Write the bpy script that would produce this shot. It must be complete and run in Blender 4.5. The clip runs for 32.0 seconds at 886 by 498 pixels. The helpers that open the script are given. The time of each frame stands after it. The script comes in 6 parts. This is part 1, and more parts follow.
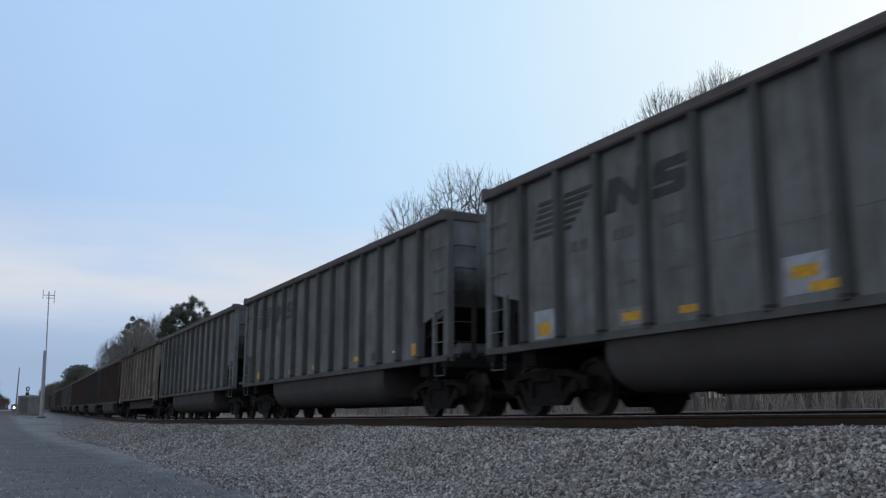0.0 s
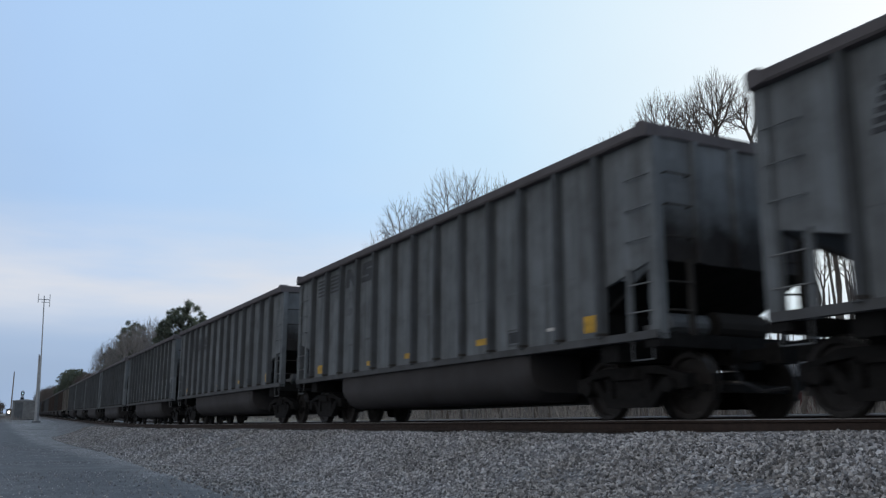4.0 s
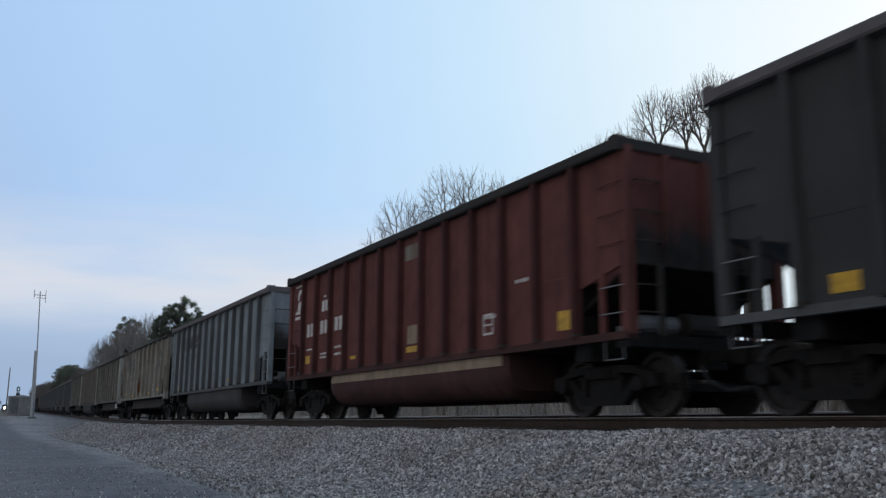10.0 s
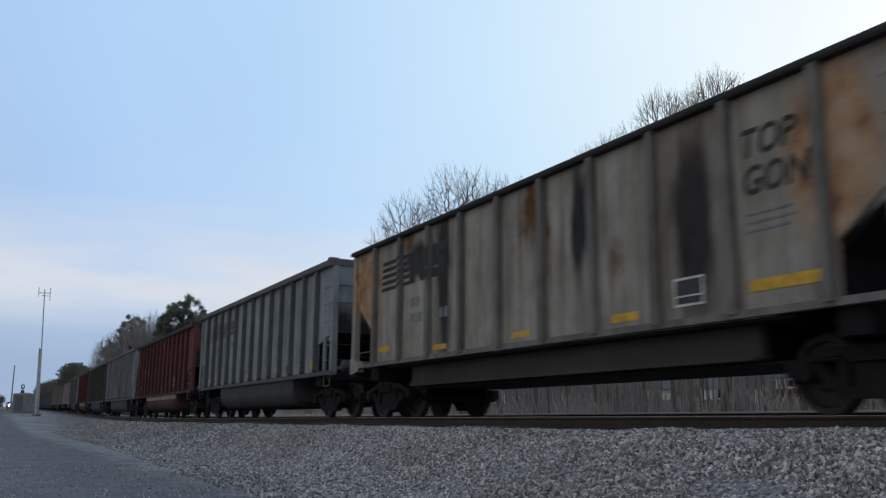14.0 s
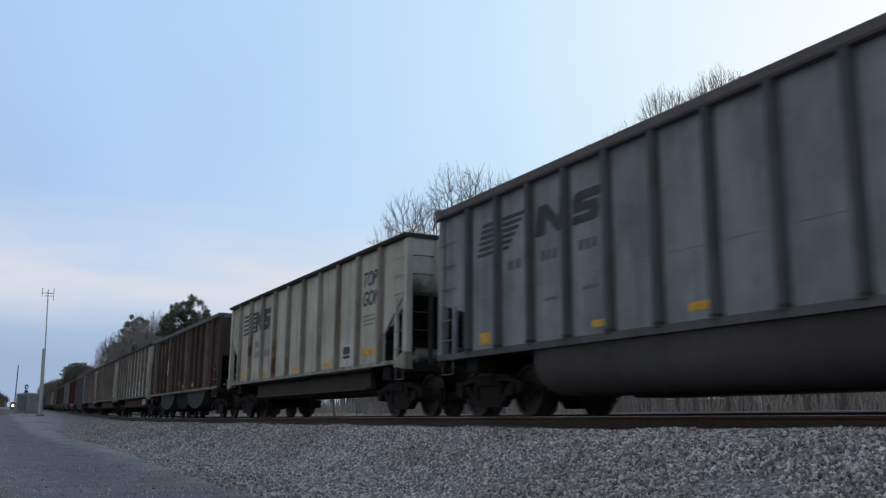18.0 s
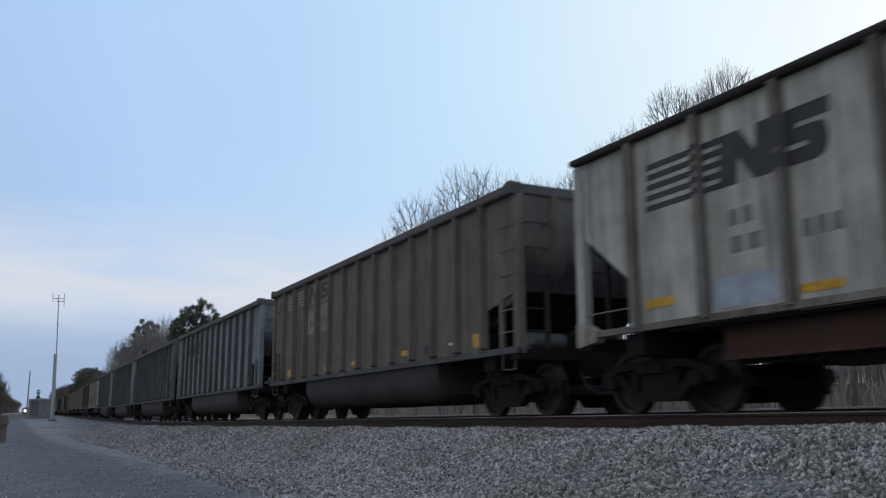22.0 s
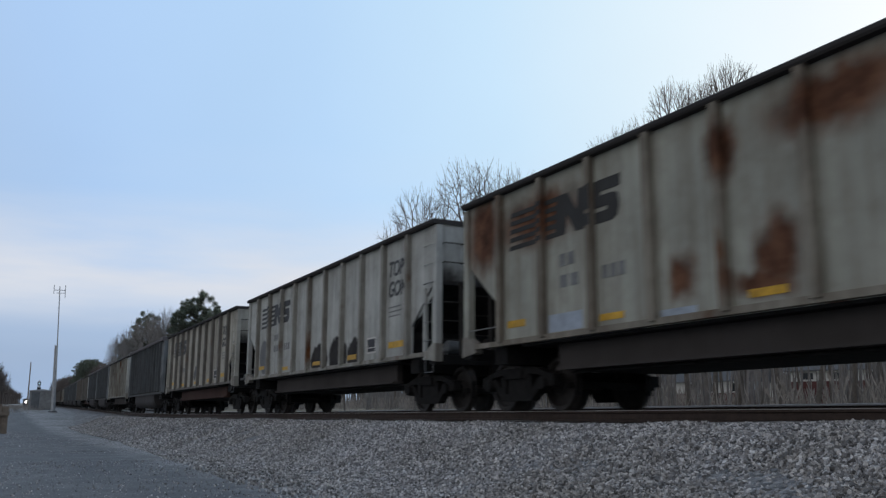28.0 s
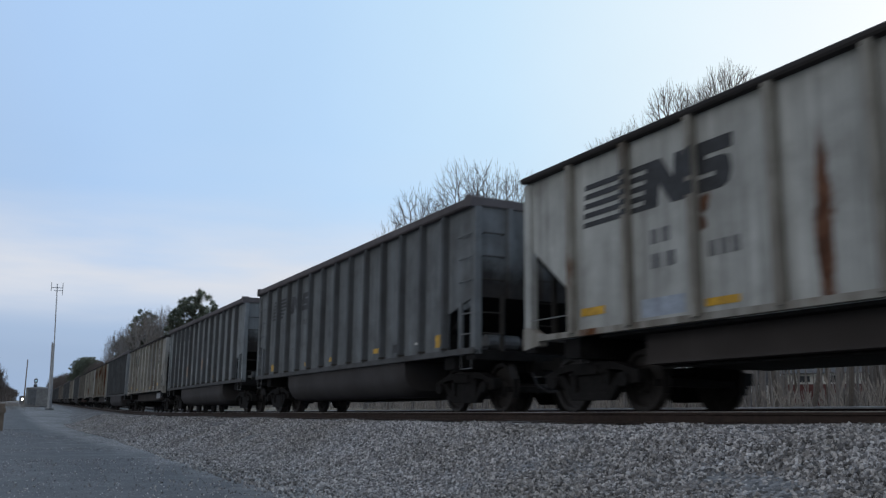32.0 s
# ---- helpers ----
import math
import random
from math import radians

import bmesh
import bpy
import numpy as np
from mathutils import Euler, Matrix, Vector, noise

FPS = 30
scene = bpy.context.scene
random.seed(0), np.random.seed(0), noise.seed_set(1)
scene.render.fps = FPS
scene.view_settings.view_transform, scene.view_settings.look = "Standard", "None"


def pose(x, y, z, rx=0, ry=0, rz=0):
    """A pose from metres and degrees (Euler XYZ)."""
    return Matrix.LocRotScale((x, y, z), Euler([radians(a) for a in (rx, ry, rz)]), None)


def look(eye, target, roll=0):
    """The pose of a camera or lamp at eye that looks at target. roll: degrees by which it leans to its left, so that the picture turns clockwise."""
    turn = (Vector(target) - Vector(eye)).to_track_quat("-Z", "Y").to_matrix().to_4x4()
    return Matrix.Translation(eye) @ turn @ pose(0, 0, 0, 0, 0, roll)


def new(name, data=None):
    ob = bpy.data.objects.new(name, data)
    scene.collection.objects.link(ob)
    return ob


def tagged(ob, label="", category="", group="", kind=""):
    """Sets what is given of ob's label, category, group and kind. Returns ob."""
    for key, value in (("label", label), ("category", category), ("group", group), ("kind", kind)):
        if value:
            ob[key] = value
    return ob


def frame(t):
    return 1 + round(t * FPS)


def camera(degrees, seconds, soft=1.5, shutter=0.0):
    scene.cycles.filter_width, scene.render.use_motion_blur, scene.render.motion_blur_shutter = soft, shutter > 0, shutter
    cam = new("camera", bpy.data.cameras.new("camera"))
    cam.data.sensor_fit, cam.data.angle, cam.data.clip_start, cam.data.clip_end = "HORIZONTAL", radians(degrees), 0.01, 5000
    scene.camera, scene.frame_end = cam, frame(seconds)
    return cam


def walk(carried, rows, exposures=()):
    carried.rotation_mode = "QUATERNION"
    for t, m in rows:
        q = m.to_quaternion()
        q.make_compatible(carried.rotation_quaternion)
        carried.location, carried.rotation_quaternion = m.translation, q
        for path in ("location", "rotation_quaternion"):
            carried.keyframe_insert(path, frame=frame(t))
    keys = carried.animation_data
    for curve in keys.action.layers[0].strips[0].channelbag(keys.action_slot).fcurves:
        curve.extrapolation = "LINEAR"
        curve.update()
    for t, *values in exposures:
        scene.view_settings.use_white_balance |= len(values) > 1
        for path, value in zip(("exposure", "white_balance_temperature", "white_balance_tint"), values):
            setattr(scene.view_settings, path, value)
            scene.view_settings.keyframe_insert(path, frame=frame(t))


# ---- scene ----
# The train runs along +Y on a track to the right of the camera; z is 0 at the gravel road, rail tops at RAIL_Z.
RAIL_Z = 1.02
TRACK_X = 9.38
SECOND_X = 13.75
PITCH = 16.18
HALF = 7.365
EYE = (0.0, 0.0, 0.90)

# ---- camera: seconds, yaw to the right of the track, tilt up, roll ----
PATH = [
    (0, 27.444, 11.174, 0.178), (0.5, 27.485, 11.227, 0.166), (1, 27.504, 11.245, 0.224), (1.5, 27.516, 11.196, 0.219),
    (2, 27.557, 11.175, 0.269), (2.5, 27.345, 11.532, 0.438), (4.5, 27.764, 11.427, 0.155), (5, 27.748, 11.307, 0.318),
    (5.5, 27.704, 11.356, 0.744), (6, 27.640, 11.352, 0.601), (6.5, 27.736, 11.335, 0.595), (7, 27.829, 11.328, 0.581),
    (7.5, 27.970, 11.306, 0.386), (8, 28.010, 11.402, 0.367), (8.5, 27.984, 11.413, 0.511), (9, 27.890, 11.376, 0.377),
    (9.5, 27.812, 11.319, 0.437), (10, 27.912, 11.266, 0.327), (10.5, 28.012, 11.230, -0.030), (11, 27.979, 11.462, 0.064),
    (11.5, 27.943, 11.668, 0.315), (12, 27.760, 11.606, 0.569), (12.5, 27.631, 11.437, 0.613), (13, 27.705, 11.295, 0.426),
    (13.5, 27.709, 11.222, 0.410), (15.5, 27.351, 11.076, 0.550), (16, 27.338, 11.034, 0.318), (16.5, 27.349, 10.968, 0.187),
    (17, 27.403, 11.082, 0.307), (17.5, 27.472, 11.177, 0.314), (18, 27.475, 11.156, 0.442), (18.5, 27.449, 11.198, 0.555),
    (19, 27.415, 11.204, 0.483), (19.5, 27.531, 11.325, 0.484), (20, 27.437, 11.373, 0.391), (20.5, 27.367, 11.454, 0.175),
    (21, 27.245, 11.511, 0.152), (21.5, 27.115, 11.385, -0.073), (22, 26.921, 11.197, -0.196), (22.5, 26.892, 11.183, -0.044),
    (23, 26.949, 11.219, -0.103), (23.5, 26.846, 11.286, -0.045), (24, 26.707, 11.264, -0.107), (24.5, 26.671, 11.216, 0.121),
    (26.5, 26.890, 10.832, 0.051), (27, 26.944, 10.750, 0.084), (27.5, 26.855, 10.679, 0.264), (28, 26.851, 10.825, 0.207),
    (28.5, 26.723, 10.994, 0.458), (29, 26.666, 11.082, 0.736), (29.5, 26.712, 11.213, 0.594), (30, 26.731, 11.145, 0.573),
    (30.5, 26.779, 11.053, 0.492), (31, 26.871, 10.952, 0.518), (31.5, 26.942, 10.920, 0.441), (32, 26.979, 10.842, 0.607),
]
cam = camera(53.32, 32.0, soft=1.3, shutter=0.2)
walk(cam, [(t, pose(*EYE, 90 + p, 0, -y) @ pose(0, 0, 0, 0, 0, r)) for t, y, p, r in PATH])


def travelled(t):
    """Where the far end of car 0 stands along the track at t seconds."""
    return 13.363 + 18.60316 * t + 0.0410447 * t ** 2 - 0.00162667 * t ** 3 + 0.0000287383 * t ** 4


# ---- world and light: overcast winter dusk, brighter beyond the train ----
SUN_AZ, SUN_EL = 66.0, 24.0


def make_world():
    w = bpy.data.worlds.new("sky")
    scene.world = w
    w.use_nodes = True
    nt = w.node_tree
    nt.nodes.clear()
    N, L = nt.nodes.new, nt.links.new
    out, bg = N("ShaderNodeOutputWorld"), N("ShaderNodeBackground")
    sky = N("ShaderNodeTexSky")
    sky.sky_type, sky.sun_disc = "NISHITA", False
    sky.sun_elevation, sky.sun_rotation = radians(SUN_EL), radians(SUN_AZ)
    sky.air_density, sky.dust_density = 1.0, 2.0
    co = N("ShaderNodeTexCoord")
    # cloud sheet: streaks stretched along the horizon
    mp = N("ShaderNodeMapping")
    mp.inputs["Scale"].default_value = (1.0, 1.0, 6.0)
    L(co.outputs["Generated"], mp.inputs["Vector"])
    n1 = N("ShaderNodeTexNoise")
    n1.inputs["Scale"].default_value, n1.inputs["Detail"].default_value = 2.2, 5.0
    n1.inputs["Roughness"].default_value = 0.5
    L(mp.outputs["Vector"], n1.inputs["Vector"])
    # brightness towards the hidden sun; unseen sky opposite raised to fill the near sides
    az, el = radians(SUN_AZ), radians(SUN_EL)
    dot = N("ShaderNodeVectorMath")
    dot.operation = "DOT_PRODUCT"
    dot.inputs[1].default_value = (math.sin(az) * math.cos(el), math.cos(az) * math.cos(el), math.sin(el))
    L(co.outputs["Generated"], dot.inputs[0])
    glow = N("ShaderNodeValToRGB")
    cr = glow.color_ramp
    cr.elements[0].position, cr.elements[0].color = 0.0, (0.82, 0.82, 0.83, 1)
    cr.elements[1].position, cr.elements[1].color = 1.0, (0.86, 0.93, 0.97, 1)
    for pos, col in ((0.18, (0.72, 0.725, 0.74, 1)), (0.36, (0.47, 0.49, 0.53, 1)), (0.60, (0.40, 0.52, 0.72, 1)), (0.76, (0.42, 0.61, 0.90, 1)), (0.86, (0.48, 0.69, 0.95, 1)), (0.92, (0.58, 0.79, 0.98, 1)), (0.96, (0.72, 0.87, 0.97, 1))):
        e = cr.elements.new(pos)
        e.color = col
    half = N("ShaderNodeMath")
    half.operation, half.use_clamp = "MULTIPLY_ADD", True
    half.inputs[1].default_value, half.inputs[2].default_value = 0.5, 0.5
    L(dot.outputs["Value"], half.inputs[0])
    L(half.outputs["Value"], glow.inputs["Fac"])
    # pale cloud bands low over the horizon
    sep = N("ShaderNodeSeparateXYZ")
    L(co.outputs["Generated"], sep.inputs["Vector"])
    low = N("ShaderNodeValToRGB")
    lr = low.color_ramp
    lr.elements[0].position, lr.elements[0].color = 0.0, (0.2, 0.2, 0.2, 1)
    lr.elements[1].position, lr.elements[1].color = 0.30, (0, 0, 0, 1)
    for pos, v in ((0.03, 0.06), (0.085, 0.12), (0.12, 0.7), (0.15, 1.0), (0.18, 0.75), (0.24, 0.12)):
        e = lr.elements.new(pos)
        e.color = (v, v, v, 1)
    L(sep.outputs["Z"], low.inputs["Fac"])
    nr = N("ShaderNodeValToRGB")
    nr.color_ramp.elements[0].position, nr.color_ramp.elements[1].position = 0.36, 0.62
    L(n1.outputs["Fac"], nr.inputs["Fac"])
    mul = N("ShaderNodeMath")
    mul.operation = "MULTIPLY"
    L(low.outputs["Color"], mul.inputs[0])
    L(nr.outputs["Color"], mul.inputs[1])
    mix = N("ShaderNodeMix")
    mix.data_type = "RGBA"
    mix.inputs["B"].default_value = (0.74, 0.76, 0.82, 1)
    L(mul.outputs["Value"], mix.inputs["Factor"])
    # slate-blue cloud bank behind the pale bands
    bank = N("ShaderNodeValToRGB")
    br = bank.color_ramp
    br.elements[0].position, br.elements[0].color = 0.0, (0.5, 0.5, 0.5, 1)
    br.elements[1].position, br.elements[1].color = 0.16, (0, 0, 0, 1)
    for pos, v in ((0.06, 0.62), (0.10, 0.42), (0.13, 0.12)):
        e = br.elements.new(pos)
        e.color = (v, v, v, 1)
    L(sep.outputs["Z"], bank.inputs["Fac"])
    slate = N("ShaderNodeMix")
    slate.data_type = "RGBA"
    slate.inputs["B"].default_value = (0.27, 0.36, 0.53, 1)
    L(bank.outputs["Color"], slate.inputs["Factor"])
    L(glow.outputs["Color"], slate.inputs["A"])
    L(slate.outputs["Result"], mix.inputs["A"])
    # soft mottling of the whole sheet
    n2 = N("ShaderNodeTexNoise")
    n2.inputs["Scale"].default_value, n2.inputs["Detail"].default_value = 1.6, 4.0
    L(co.outputs["Generated"], n2.inputs["Vector"])
    n2r = N("ShaderNodeMapRange")
    n2r.inputs["To Min"].default_value, n2r.inputs["To Max"].default_value = 0.90, 1.20
    L(n2.outputs["Fac"], n2r.inputs["Value"])
    mott = N("ShaderNodeMix")
    mott.data_type, mott.blend_type = "RGBA", "MULTIPLY"
    mott.inputs["Factor"].default_value = 1.0
    L(mix.outputs["Result"], mott.inputs["A"])
    L(n2r.outputs["Result"], mott.inputs["B"])
    # a little clear sky behind the sheet
    sk = N("ShaderNodeMix")
    sk.data_type, sk.blend_type = "RGBA", "MULTIPLY"
    sk.inputs["Factor"].default_value = 1.0
    sk.inputs["B"].default_value = (0.06, 0.06, 0.06, 1)
    L(sky.outputs["Color"], sk.inputs["A"])
    both = N("ShaderNodeMix")
    both.data_type = "RGBA"
    both.inputs["Factor"].default_value = 0.12
    L(mott.outputs["Result"], both.inputs["A"])
    L(sk.outputs["Result"], both.inputs["B"])
    L(both.outputs["Result"], bg.inputs["Color"])
    bg.inputs["Strength"].default_value = 1.0
    L(bg.outputs["Background"], out.inputs["Surface"])


make_world()
sun_data = bpy.data.lights.new("sun", "SUN")
sun_data.energy, sun_data.angle, sun_data.color = 0.6, radians(20), (1.0, 0.96, 0.9)
sun = new("sun", sun_data)
sun.matrix_basis = look((200 * math.sin(radians(SUN_AZ)), 200 * math.cos(radians(SUN_AZ)), 100), (0, 0, 0))


# ---- materials ----
def mat_new(name):
    m = bpy.data.materials.new(name)
    m.use_nodes = True
    nt = m.node_tree
    return m, nt, nt.nodes["Principled BSDF"], nt.nodes.new, nt.links.new


def ramp(N, stops):
    r = N("ShaderNodeValToRGB")
    e = r.color_ramp.elements
    e[0].position, e[0].color = stops[0][0], (*stops[0][1], 1)
    e[1].position, e[1].color = stops[-1][0], (*stops[-1][1], 1)
    for p, c in stops[1:-1]:
        x = e.new(p)
        x.color = (*c, 1)
    return r


def mixer(N, L, fac, a, b, blend="MIX"):
    m = N("ShaderNodeMix")
    m.data_type, m.blend_type = "RGBA", blend
    for key, v in (("Factor", fac), ("A", a), ("B", b)):
        if isinstance(v, (int, float)):
            m.inputs[key].default_value = v
        elif isinstance(v, tuple):
            m.inputs[key].default_value = (*v, 1)
        else:
            L(v, m.inputs[key])
    return m.outputs["Result"]


def noise_tex(N, L, scale, detail=4.0, stretch=(1, 1, 1), vary=True, rough=0.55):
    co, mp, n = N("ShaderNodeTexCoord"), N("ShaderNodeMapping"), N("ShaderNodeTexNoise")
    mp.inputs["Scale"].default_value = stretch
    L(co.outputs["Object"], mp.inputs["Vector"])
    L(mp.outputs["Vector"], n.inputs["Vector"])
    n.inputs["Scale"].default_value, n.inputs["Detail"].default_value = scale, detail
    n.inputs["Roughness"].default_value = rough
    if vary:
        n.noise_dimensions = "4D"
        oi, mu = N("ShaderNodeObjectInfo"), N("ShaderNodeMath")
        mu.operation = "MULTIPLY"
        mu.inputs[1].default_value = 40.0
        L(oi.outputs["Random"], mu.inputs[0])
        L(mu.outputs["Value"], n.inputs["W"])
    return n.outputs["Fac"]


def bump(N, L, b, height, strength, dist):
    bp = N("ShaderNodeBump")
    bp.inputs["Strength"].default_value, bp.inputs["Distance"].default_value = strength, dist
    L(height, bp.inputs["Height"])
    L(bp.outputs["Normal"], b.inputs["Normal"])


def stain_mask(N, L, spots, edge, waver, drip):
    """Soft irregular patches on a car side: each spot is (y, z, half length, half height); drip stretches them downwards."""
    co, add = N("ShaderNodeTexCoord"), N("ShaderNodeVectorMath")
    mp, nz = N("ShaderNodeMapping"), N("ShaderNodeTexNoise")
    mp.inputs["Scale"].default_value = (1, 1, 1 - drip)
    L(co.outputs["Object"], mp.inputs["Vector"])
    L(mp.outputs["Vector"], nz.inputs["Vector"])
    nz.inputs["Scale"].default_value, nz.inputs["Detail"].default_value, nz.inputs["Roughness"].default_value = 2.4, 7.0, 0.62
    add.operation = "MULTIPLY_ADD"
    add.inputs[1].default_value = (0, waver, waver * 1.3)
    L(nz.outputs["Color"], add.inputs[0])
    L(co.outputs["Object"], add.inputs[2])
    last = None
    for y, z, ry, rz in spots:
        m2, ln = N("ShaderNodeMapping"), N("ShaderNodeVectorMath")
        m2.inputs["Location"].default_value = (0, -(y + waver * 0.5) / ry, -(z + waver * 0.65) / rz)
        m2.inputs["Scale"].default_value = (0, 1 / ry, 1 / rz)
        L(add.outputs["Vector"], m2.inputs["Vector"])
        ln.operation = "LENGTH"
        L(m2.outputs["Vector"], ln.inputs[0])
        if last is None:
            last = ln.outputs["Value"]
        else:
            mn = N("ShaderNodeMath")
            mn.operation = "MINIMUM"
            L(last, mn.inputs[0])
            L(ln.outputs["Value"], mn.inputs[1])
            last = mn.outputs["Value"]
    mr = N("ShaderNodeMapRange")
    mr.interpolation_type = "SMOOTHSTEP"
    mr.inputs["From Min"].default_value, mr.inputs["From Max"].default_value = 1.0 + edge, 1.0 - edge
    L(last, mr.inputs["Value"])
    return mr.outputs["Result"]


RECIPES = {}


def paint(name, base, dirt=(0.05, 0.045, 0.04), dirty=0.5, rust=0.0, streak=0.5, rough=0.8, stains=()):
    """Weathered car paint: mottled fading, vertical dirt streaks, coal dust, rust blooms; stains are (colours, spots, edge, waver, drip)."""
    m, nt, b, N, L = mat_new(name)
    RECIPES[m.name] = dict(base=base, dirt=dirt, dirty=dirty, rust=rust, streak=streak, rough=rough, stains=tuple(stains))
    fade = ramp(N, [(0.3, tuple(0.78 * c for c in base)), (0.5, base), (0.72, tuple(min(1, 1.22 * c) for c in base))])
    L(noise_tex(N, L, 0.9, 5), fade.inputs["Fac"])
    grime = ramp(N, [(0.40, (0, 0, 0)), (0.66, (1, 1, 1))])
    L(noise_tex(N, L, 2.4, 8, (1, 2.2, 0.13), rough=0.68), grime.inputs["Fac"])
    g = N("ShaderNodeMath")
    g.operation = "MULTIPLY"
    g.inputs[1].default_value = streak
    L(grime.outputs["Color"], g.inputs[0])
    col = mixer(N, L, g.outputs["Value"], fade.outputs["Color"], dirt)
    dust = ramp(N, [(0.45, (0, 0, 0)), (0.8, (1, 1, 1))])
    L(noise_tex(N, L, 2.6, 7, rough=0.62), dust.inputs["Fac"])
    g2 = N("ShaderNodeMath")
    g2.operation = "MULTIPLY"
    g2.inputs[1].default_value = dirty
    L(dust.outputs["Color"], g2.inputs[0])
    col = mixer(N, L, g2.outputs["Value"], col, dirt)
    if rust:
        edge = 0.72 - 0.26 * rust
        bl = ramp(N, [(edge, (0, 0, 0)), (edge + 0.09, (1, 1, 1))])
        L(noise_tex(N, L, 0.75, 7, (1, 1.0, 0.55), rough=0.62), bl.inputs["Fac"])
        rc = ramp(N, [(0.3, (0.055, 0.026, 0.014)), (0.55, (0.13, 0.055, 0.024)), (0.75, (0.18, 0.092, 0.05))])
        L(noise_tex(N, L, 6, 6), rc.inputs["Fac"])
        col = mixer(N, L, bl.outputs["Color"], col, rc.outputs["Color"])
        rs = ramp(N, [(0.62, (0, 0, 0)), (0.75, (0.75, 0.75, 0.75))])
        L(noise_tex(N, L, 3.2, 5, (1, 1.8, 0.10)), rs.inputs["Fac"])
        g3 = N("ShaderNodeMath")
        g3.operation = "MULTIPLY"
        g3.inputs[1].default_value = min(1.0, rust * 1.2)
        L(rs.outputs["Color"], g3.inputs[0])
        col = mixer(N, L, g3.outputs["Value"], col, (0.135, 0.075, 0.043))
    for colours, spots, edge, waver, drip in stains:
        mask = stain_mask(N, L, spots, edge, waver, drip)
        if len(colours) == 1:
            tone = colours[0]
        else:
            cr = ramp(N, [(0.34 + 0.32 * i / (len(colours) - 1), c) for i, c in enumerate(colours)])
            L(noise_tex(N, L, 2.6, 5, rough=0.6), cr.inputs["Fac"])
            tone = cr.outputs["Color"]
        col = mixer(N, L, mask, col, tone)
    L(col, b.inputs["Base Color"])
    b.inputs["Specular IOR Level"].default_value = 0.07
    b.inputs["Roughness"].default_value = rough
    bump(N, L, b, noise_tex(N, L, 1.6, 4), 0.12, 0.02)
    return m


def plain(name, base, spread=0.2, scale=6.0, rough=0.7, metal=0.0, bmp=0.3, dist=0.01, vary=True, spec=0.4):
    m, nt, b, N, L = mat_new(name)
    r = ramp(N, [(0.3, tuple((1 - spread) * c for c in base)), (0.7, tuple(min(1, (1 + spread) * c) for c in base))])
    L(noise_tex(N, L, scale, 6, vary=vary, rough=0.65), r.inputs["Fac"])
    L(r.outputs["Color"], b.inputs["Base Color"])
    b.inputs["Roughness"].default_value, b.inputs["Metallic"].default_value = rough, metal
    b.inputs["Specular IOR Level"].default_value = spec
    if bmp:
        bump(N, L, b, noise_tex(N, L, scale * 5, 5, vary=vary), bmp, dist)
    return m


GREY = paint("grey_car_paint", (0.190, 0.208, 0.220))
GREY_DARK = paint("dark_grey_car_paint", (0.148, 0.160, 0.167))
GREY_FADED = paint("grey_car_paint_faded_low", (0.184, 0.202, 0.213), stains=[(((0.184, 0.202, 0.213), (0.206, 0.223, 0.234)), [(0.0, 1.4, 60.0, 0.70)], 0.07, 0.12, 0.2)])
GREY_LIGHT = paint("light_grey_car_paint", (0.25, 0.274, 0.288), dirty=0.4, streak=0.4)
GREY_BLUE = paint("blue_grey_car_paint", (0.232, 0.265, 0.288), dirty=0.4, streak=0.35)
CHARCOAL = paint("charcoal_car_paint", (0.052, 0.053, 0.054), dirty=0.3, streak=0.3)
TAN = paint("dusty_tan_car_paint", (0.178, 0.158, 0.143), dirty=0.45, streak=0.4)
OXIDE = paint("oxide_red_car_paint", (0.155, 0.060, 0.054), dirt=(0.035, 0.022, 0.021), dirty=0.45, streak=0.4)
OXIDE_POST = paint("dark_oxide_post_paint", (0.085, 0.033, 0.031), dirt=(0.03, 0.02, 0.02), dirty=0.5, streak=0.5)
OXIDE_TUB = paint("dark_oxide_tub_paint", (0.075, 0.038, 0.036), dirt=(0.025, 0.02, 0.02), dirty=0.6, streak=0.3)
BROWN = paint("dark_brown_car_paint", (0.066, 0.051, 0.046), dirty=0.3, streak=0.3)
WHITE = paint("aged_white_car_paint", (0.49, 0.496, 0.466), dirt=(0.07, 0.062, 0.055), dirty=0.4, streak=0.6, rust=0.22)
DULL = paint("dull_white_car_paint", (0.37, 0.37, 0.335), dirt=(0.07, 0.062, 0.052), dirty=0.45, streak=0.6, rust=0.3)
PALE = paint("pale_grey_green_car_paint", (0.46, 0.468, 0.42), dirt=(0.12, 0.095, 0.07), dirty=0.3, streak=0.42, rust=0.34)
CREAM = paint("cream_car_paint", (0.46, 0.445, 0.39), dirt=(0.07, 0.058, 0.045), dirty=0.4, streak=0.6, rust=0.35)
RUSTY = paint("rusty_white_car_paint", (0.42, 0.41, 0.37), dirt=(0.07, 0.046, 0.034), dirty=0.5, streak=0.75, rust=0.85)
WORN = paint("worn_brownish_car_paint", (0.26, 0.245, 0.21), dirt=(0.08, 0.06, 0.045), dirty=0.5, streak=0.7, rust=0.6)
CAP = paint("brown_grey_top_chord", (0.13, 0.12, 0.125), dirty=0.4, streak=0.1)
CAP_DARK = paint("dark_top_chord", (0.045, 0.042, 0.042), dirty=0.3, streak=0.1)
# Post paint: grime, plus the dimness of the posts' rear faces put into the colour.
RIB_DARK = paint("grimy_shaded_rib_paint", (0.098, 0.107, 0.116), dirty=0.5, streak=0.4)
